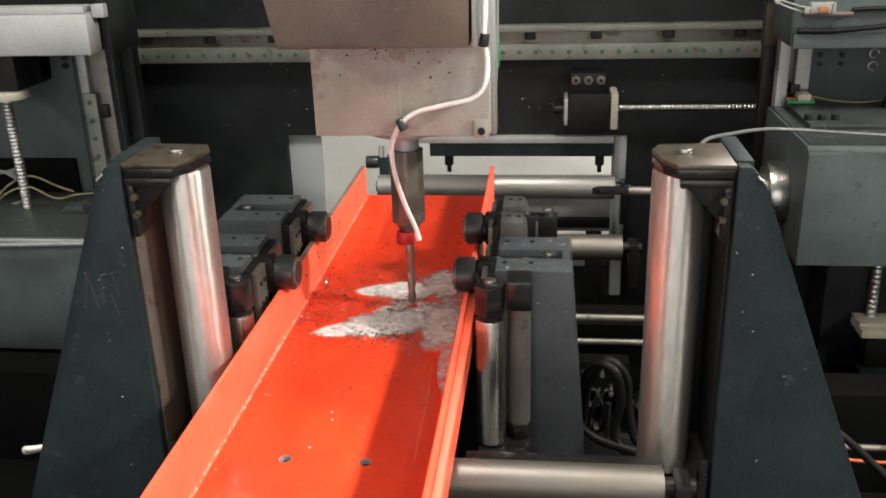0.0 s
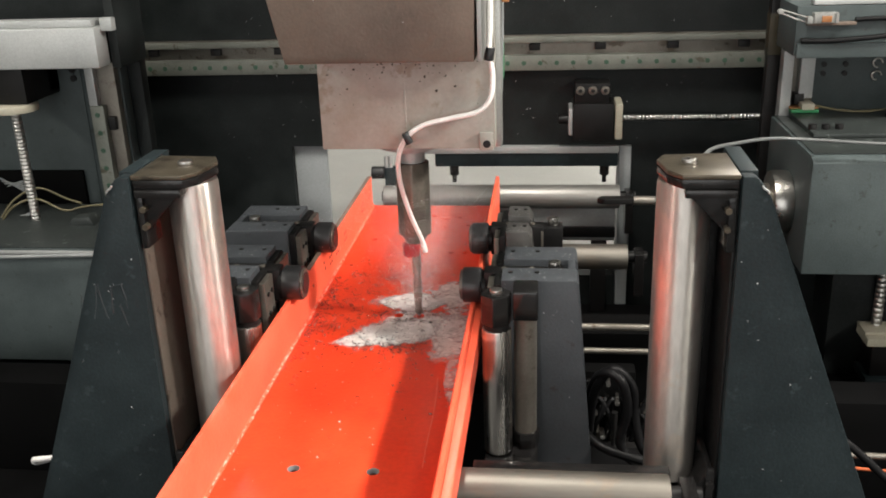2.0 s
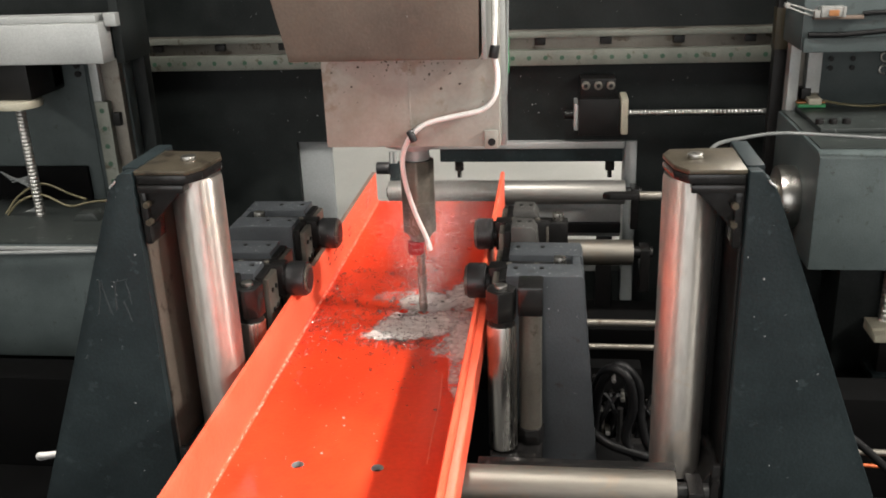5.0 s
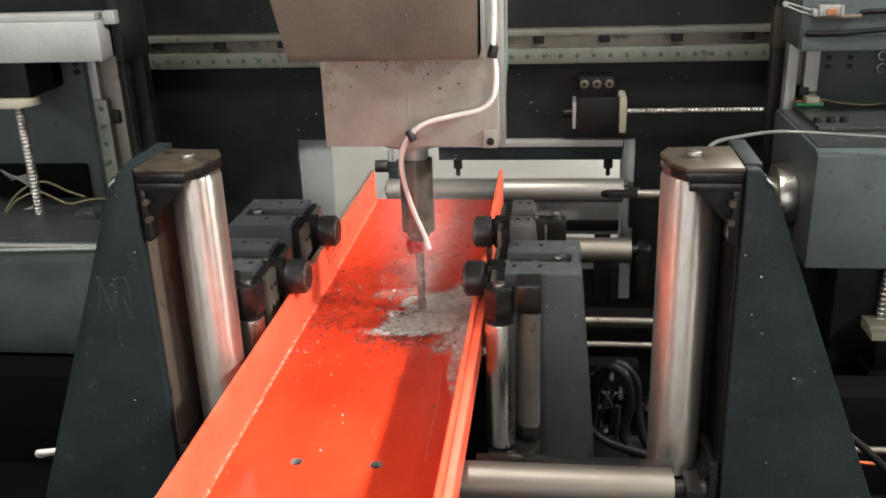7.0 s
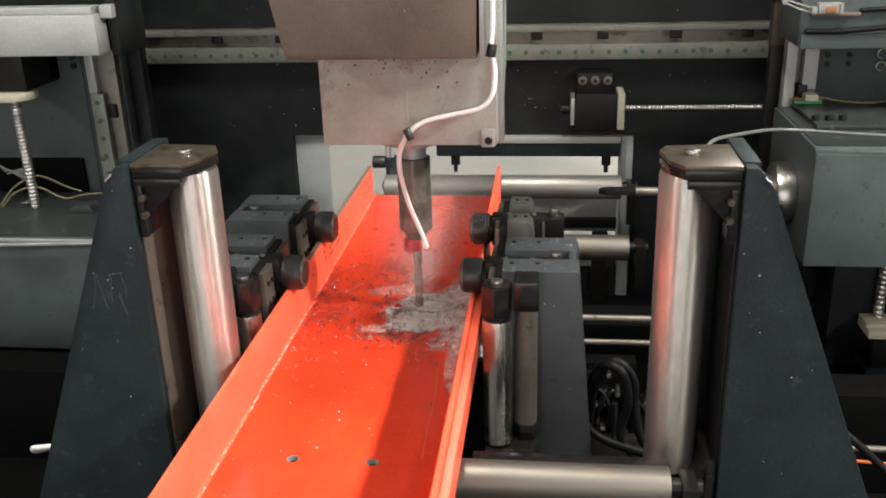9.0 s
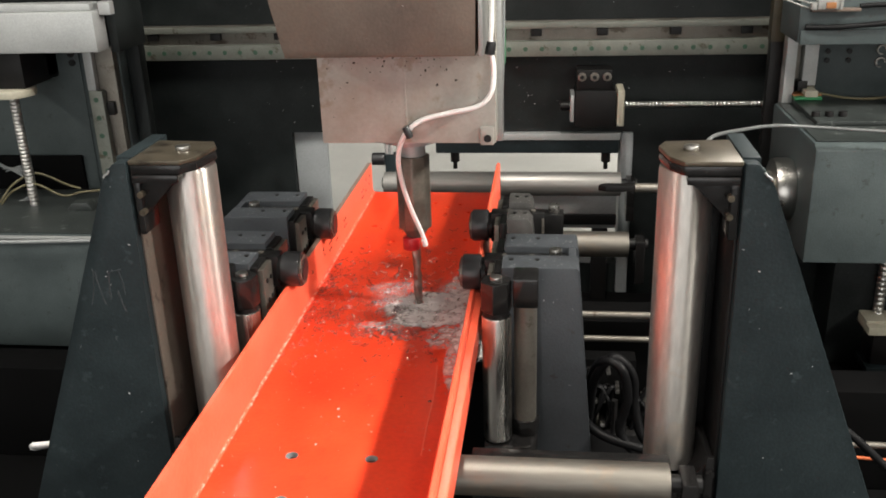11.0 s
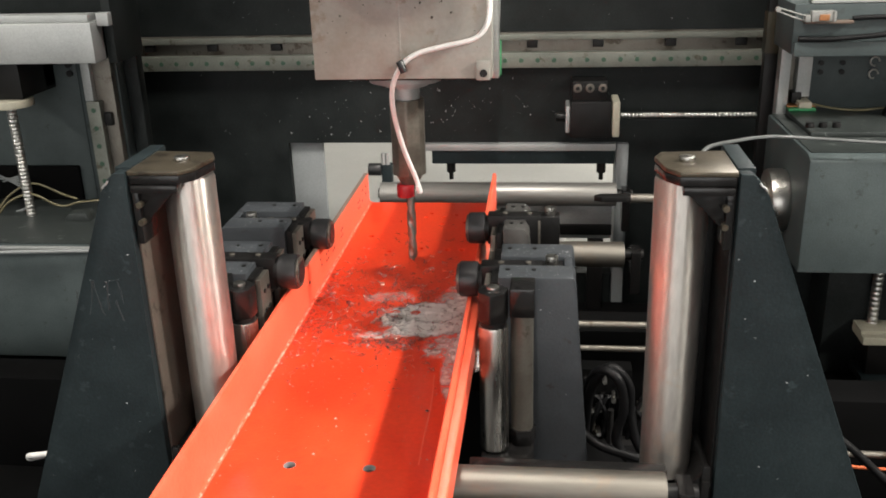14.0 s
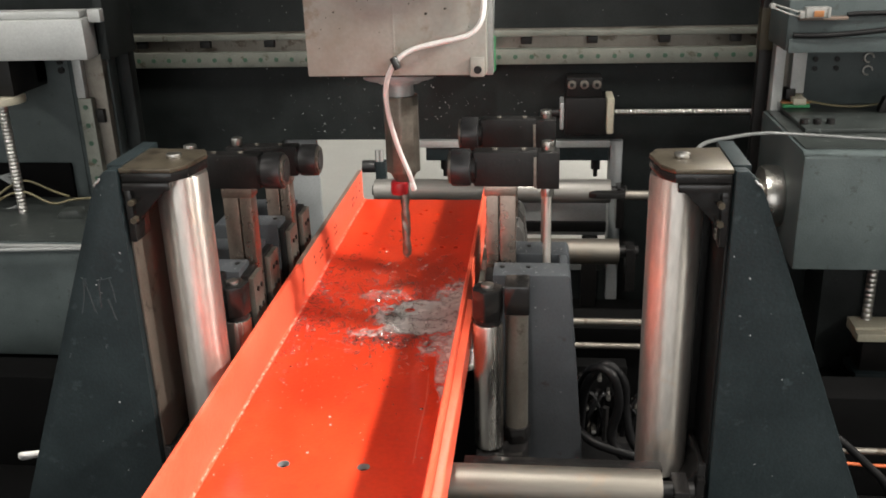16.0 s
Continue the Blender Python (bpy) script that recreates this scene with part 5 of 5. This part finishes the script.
# fine spray that hangs round the turning drill: level sheets of tiny drops, which settle on the web in the end
MIST = material("coolant_spray", (0.80, 0.80, 0.79), 0.3, 0, (0.66, 0.66, 0.65), 60, bump=0)
SPRAY = []
g = random.Random(61)
OCTA = [(1, 0, 0), (-1, 0, 0), (0, 1, 0), (0, -1, 0), (0, 0, 1), (0, 0, -1)]
for k in range(16):
    verts, faces = [], []
    rx, ry = 0.03 + 0.0085 * k, 0.035 + 0.015 * k
    for i in range(1300 + 260 * k):
        u, w, r = g.gauss(0, 0.52), g.gauss(0, 0.52), g.uniform(0.00025, 0.00048)
        c, n = (min(0.16, max(-0.16, rx * u)), min(0.30, max(-0.30, ry * w)), g.uniform(-0.002, 0.002)), len(verts)
        verts += [(c[0] + r * ox, c[1] + r * oy, c[2] + r * oz) for ox, oy, oz in OCTA]
        faces += [(n + p_, n + q_, n + w_) for w_ in (4, 5) for p_, q_ in ((0, 2), (2, 1), (1, 3), (3, 0))]
    me = bpy.data.meshes.new("coolant_spray")
    me.from_pydata(verts, [], faces)
    me.materials.append(MIST)
    ob = new("coolant_spray", me)
    tagged(ob, "fine pale coolant spray hanging round the turning drill", "spray", "spray round the drill", "stuff")
    SPRAY.append((ob, 0.012 + 0.020 * k, 0.1 + 0.07 * k, 10.2 + 0.05 * (15 - k)))

# droplets on the black wall and on the beam
g = random.Random(5)
bm = bmesh.new()
for k in range(75):
    x, z = g.gauss(-0.42, 0.30), g.gauss(1.09, 0.075)
    if z < OZ + 0.01 or z > RZ - 0.01:
        continue
    tmp = bmesh.new()
    bmesh.ops.create_icosphere(tmp, subdivisions=1, radius=abs(g.gauss(0.0011, 0.0008)) + 0.0006)
    bmesh.ops.translate(tmp, vec=(x, YW - 0.0006, z), verts=tmp.verts)
    merge(bm, tmp)
solid("wall_droplets", bm, DROPLET, "small pale coolant droplets on the black wall", "droplets", kind="stuff")
bm = bmesh.new()
for k in range(190):
    x, y = g.uniform(BX0 + 0.02, BX1 - 0.02), g.uniform(1.25, 2.05)
    if g.random() > (y - 1.15) / 0.9:
        continue
    tmp = bmesh.new()
    bmesh.ops.create_icosphere(tmp, subdivisions=1, radius=abs(g.gauss(0.0006, 0.0007)) + 0.0005)
    bmesh.ops.scale(tmp, vec=(1, 1, 0.6), verts=tmp.verts)
    bmesh.ops.translate(tmp, vec=(x, y, ZW + 0.0003), verts=tmp.verts)
    merge(bm, tmp)
solid("web_droplets", bm, DROPLET, "pale coolant droplets splashed along the orange web", "droplets", kind="stuff")


def specks(n, seed, place, label):
    """Fine pale drops dried on a surface. place: gives a point and the axis that they lie flat on."""
    g = random.Random(seed)
    verts, faces = [], []
    for k in range(n):
        c, flat = place(g)
        r, n0 = abs(g.gauss(0.0005, 0.0006)) + 0.0004, len(verts)
        e = g.uniform(0.7, 1.6)
        size = {"y": (r * e, r * 0.3, r), "z": (r * e, r, r * 0.3), "x": (r * 0.3, r, r * e)}[flat]
        verts += [(c[0] + size[0] * ox, c[1] + size[1] * oy, c[2] + size[2] * oz) for ox, oy, oz in OCTA]
        faces += [(n0 + p_, n0 + q_, n0 + w_) for w_ in (4, 5) for p_, q_ in ((0, 2), (2, 1), (1, 3), (3, 0))]
    me = bpy.data.meshes.new("coolant_specks")
    me.from_pydata(verts, [], faces)
    me.materials.append(DROPLET)
    tagged(new("coolant_specks", me), label, "droplets", "dried specks", "stuff")


def on_clamp_tops(side):
    def place(g):
        while True:
            d, y, base = g.uniform(0.10, 0.262), g.uniform(-0.105, 0.113), g.choice((2.035, 2.362))
            if abs(y) > 0.029 and not (side > 0 and base > 2.1 and d > 0.15):
                return ((-0.208 if side > 0 else -0.602) + side * d, base + y, 1.0482), "z"
    return place


def on_gusset(side):
    def place(g):
        z = 0.45 + 0.9 * g.random() ** 0.7
        w = 0.052 + (1.350 - z) * 0.376
        return (0.334 + g.uniform(0.004, w - 0.006) if side > 0 else -0.792 - g.uniform(0.004, w - 0.006), 1.5848, z), "y"
    return place


def on_cover(g):
    return (g.uniform(-0.52, -0.16), 1.7998, g.uniform(1.58, 1.86)), "y"


def on_wall(g):
    return (g.uniform(-1.30, 0.62), YW - 0.0003, g.choice((g.uniform(OZ + 0.02, RZ - 0.02), g.uniform(RZ + 0.14, 1.62)))), "y"


def on_clamp_fronts(g):
    return (-0.110 + g.uniform(0.004, 0.165), 1.9278, 1.046 - abs(g.gauss(0, 0.12))), "y"


specks(160, 81, on_clamp_tops(1), "pale coolant specks on the tops of the clamps")
specks(160, 82, on_clamp_tops(-1), "pale coolant specks on the tops of the clamps")
specks(14, 83, on_gusset(1), "faint pale specks on the slate gusset plate")
specks(14, 84, on_gusset(-1), "faint pale specks on the slate gusset plate")
specks(8, 85, on_cover, "faint pale specks on the tarnished cover")
specks(130, 86, on_wall, "fine pale specks on the black wall")
specks(22, 87, on_clamp_fronts, "fine pale specks on the clamp's front plate")


def motions():
    # the head feeds down through the web, then lifts clear
    feed = [(0, 0), (1, -0.001), (2, -0.004), (3, -0.007), (4, -0.009), (6.5, -0.013), (8, -0.016), (9, -0.019), (11.4, -0.023), (11.6, -0.021), (12, -0.008),
            (12.5, 0.036), (13, 0.080), (13.5, 0.125), (13.75, 0.138), (14, 0.142), (16, 0.142)]
    walk(head, [(t, pose(HX, HY, 1.354 + dz)) for t, dz in feed])
    # the drill turns clockwise
    base = drill_bit.location.copy()
    walk(drill_bit, [(k * 0.08, pose(base.x, base.y, base.z, 0, 0, -80 * k)) for k in range(201)])
    # the four clamp arms rise at the end
    lifts = {
        "right_far": [(0, 0), (13.7, 0), (14, 0.022), (14.5, 0.130), (15, 0.238), (15.3, 0.270), (15.5, 0.276), (16, 0.276)],
        "right_near": [(0, 0), (13.8, 0), (14, 0.008), (14.5, 0.064), (15, 0.130), (15.25, 0.20), (15.5, 0.260), (15.7, 0.274), (16, 0.278)],
        "left_near": [(0, 0), (13.7, 0), (14, 0.020), (14.5, 0.114), (15, 0.225), (15.3, 0.262), (15.5, 0.270), (16, 0.270)],
        "left_far": [(0, 0), (15.15, 0), (15.4, 0.032), (15.5, 0.058), (16, 0.205)],
    }
    for key, rows in lifts.items():
        o = ARMS[key].location.copy()
        walk(ARMS[key], [(t, pose(o.x, o.y, o.z + dz)) for t, dz in rows])
    # coolant films creep back to the hole
    for ob, z, rows in PATCHES:
        walk(ob, [(t, pose(dx, dy, z)) for t, dx, dy in rows])
    # the spray rises with the drill's work, whirls and settles
    g = random.Random(62)
    for ob, h, t0, t1 in SPRAY:
        rest = (-0.40 + g.uniform(-0.02, 0.02), 2.15 + g.uniform(-0.05, 0.05), ZW - 0.0035)
        rows, t = [(0, pose(*rest)), (t0, pose(*rest))], t0 + 0.6
        while t < t1:
            a = g.uniform(-20, 20)
            rows.append((t, pose(HX + g.uniform(-0.012, 0.012) + h * 0.05, HY + g.uniform(-0.012, 0.012) + h * 0.2, ZW + h + g.uniform(-0.012, 0.012), g.uniform(-6, 6), g.uniform(-6, 6), a)))
            t += g.uniform(0.25, 0.4)
        walk(ob, rows + [(t1 + 0.35, pose(*rest)), (16, pose(*rest))])
    # chips leave the hole and land on the web
    start = Vector((HX, HY, ZW - 0.03))
    for ob, t0, end, h, a, dt, turn in FLY:
        rows = [(0, pose(*start, 0, 0, a)), (t0, pose(*start, 0, 0, a))]
        for f in (0.25, 0.5, 0.75):
            p = start.lerp(end, f) + Vector((0, 0, h * 4 * f * (1 - f) + 0.03 * (1 - f)))
            rows.append((t0 + dt * f, pose(*p, turn * f, 0, a + turn * f)))
        rows += [(t0 + dt, pose(*end, 0, 0, a + turn)), (16, pose(*end, 0, 0, a + turn))]
        walk(ob, rows)


motions()
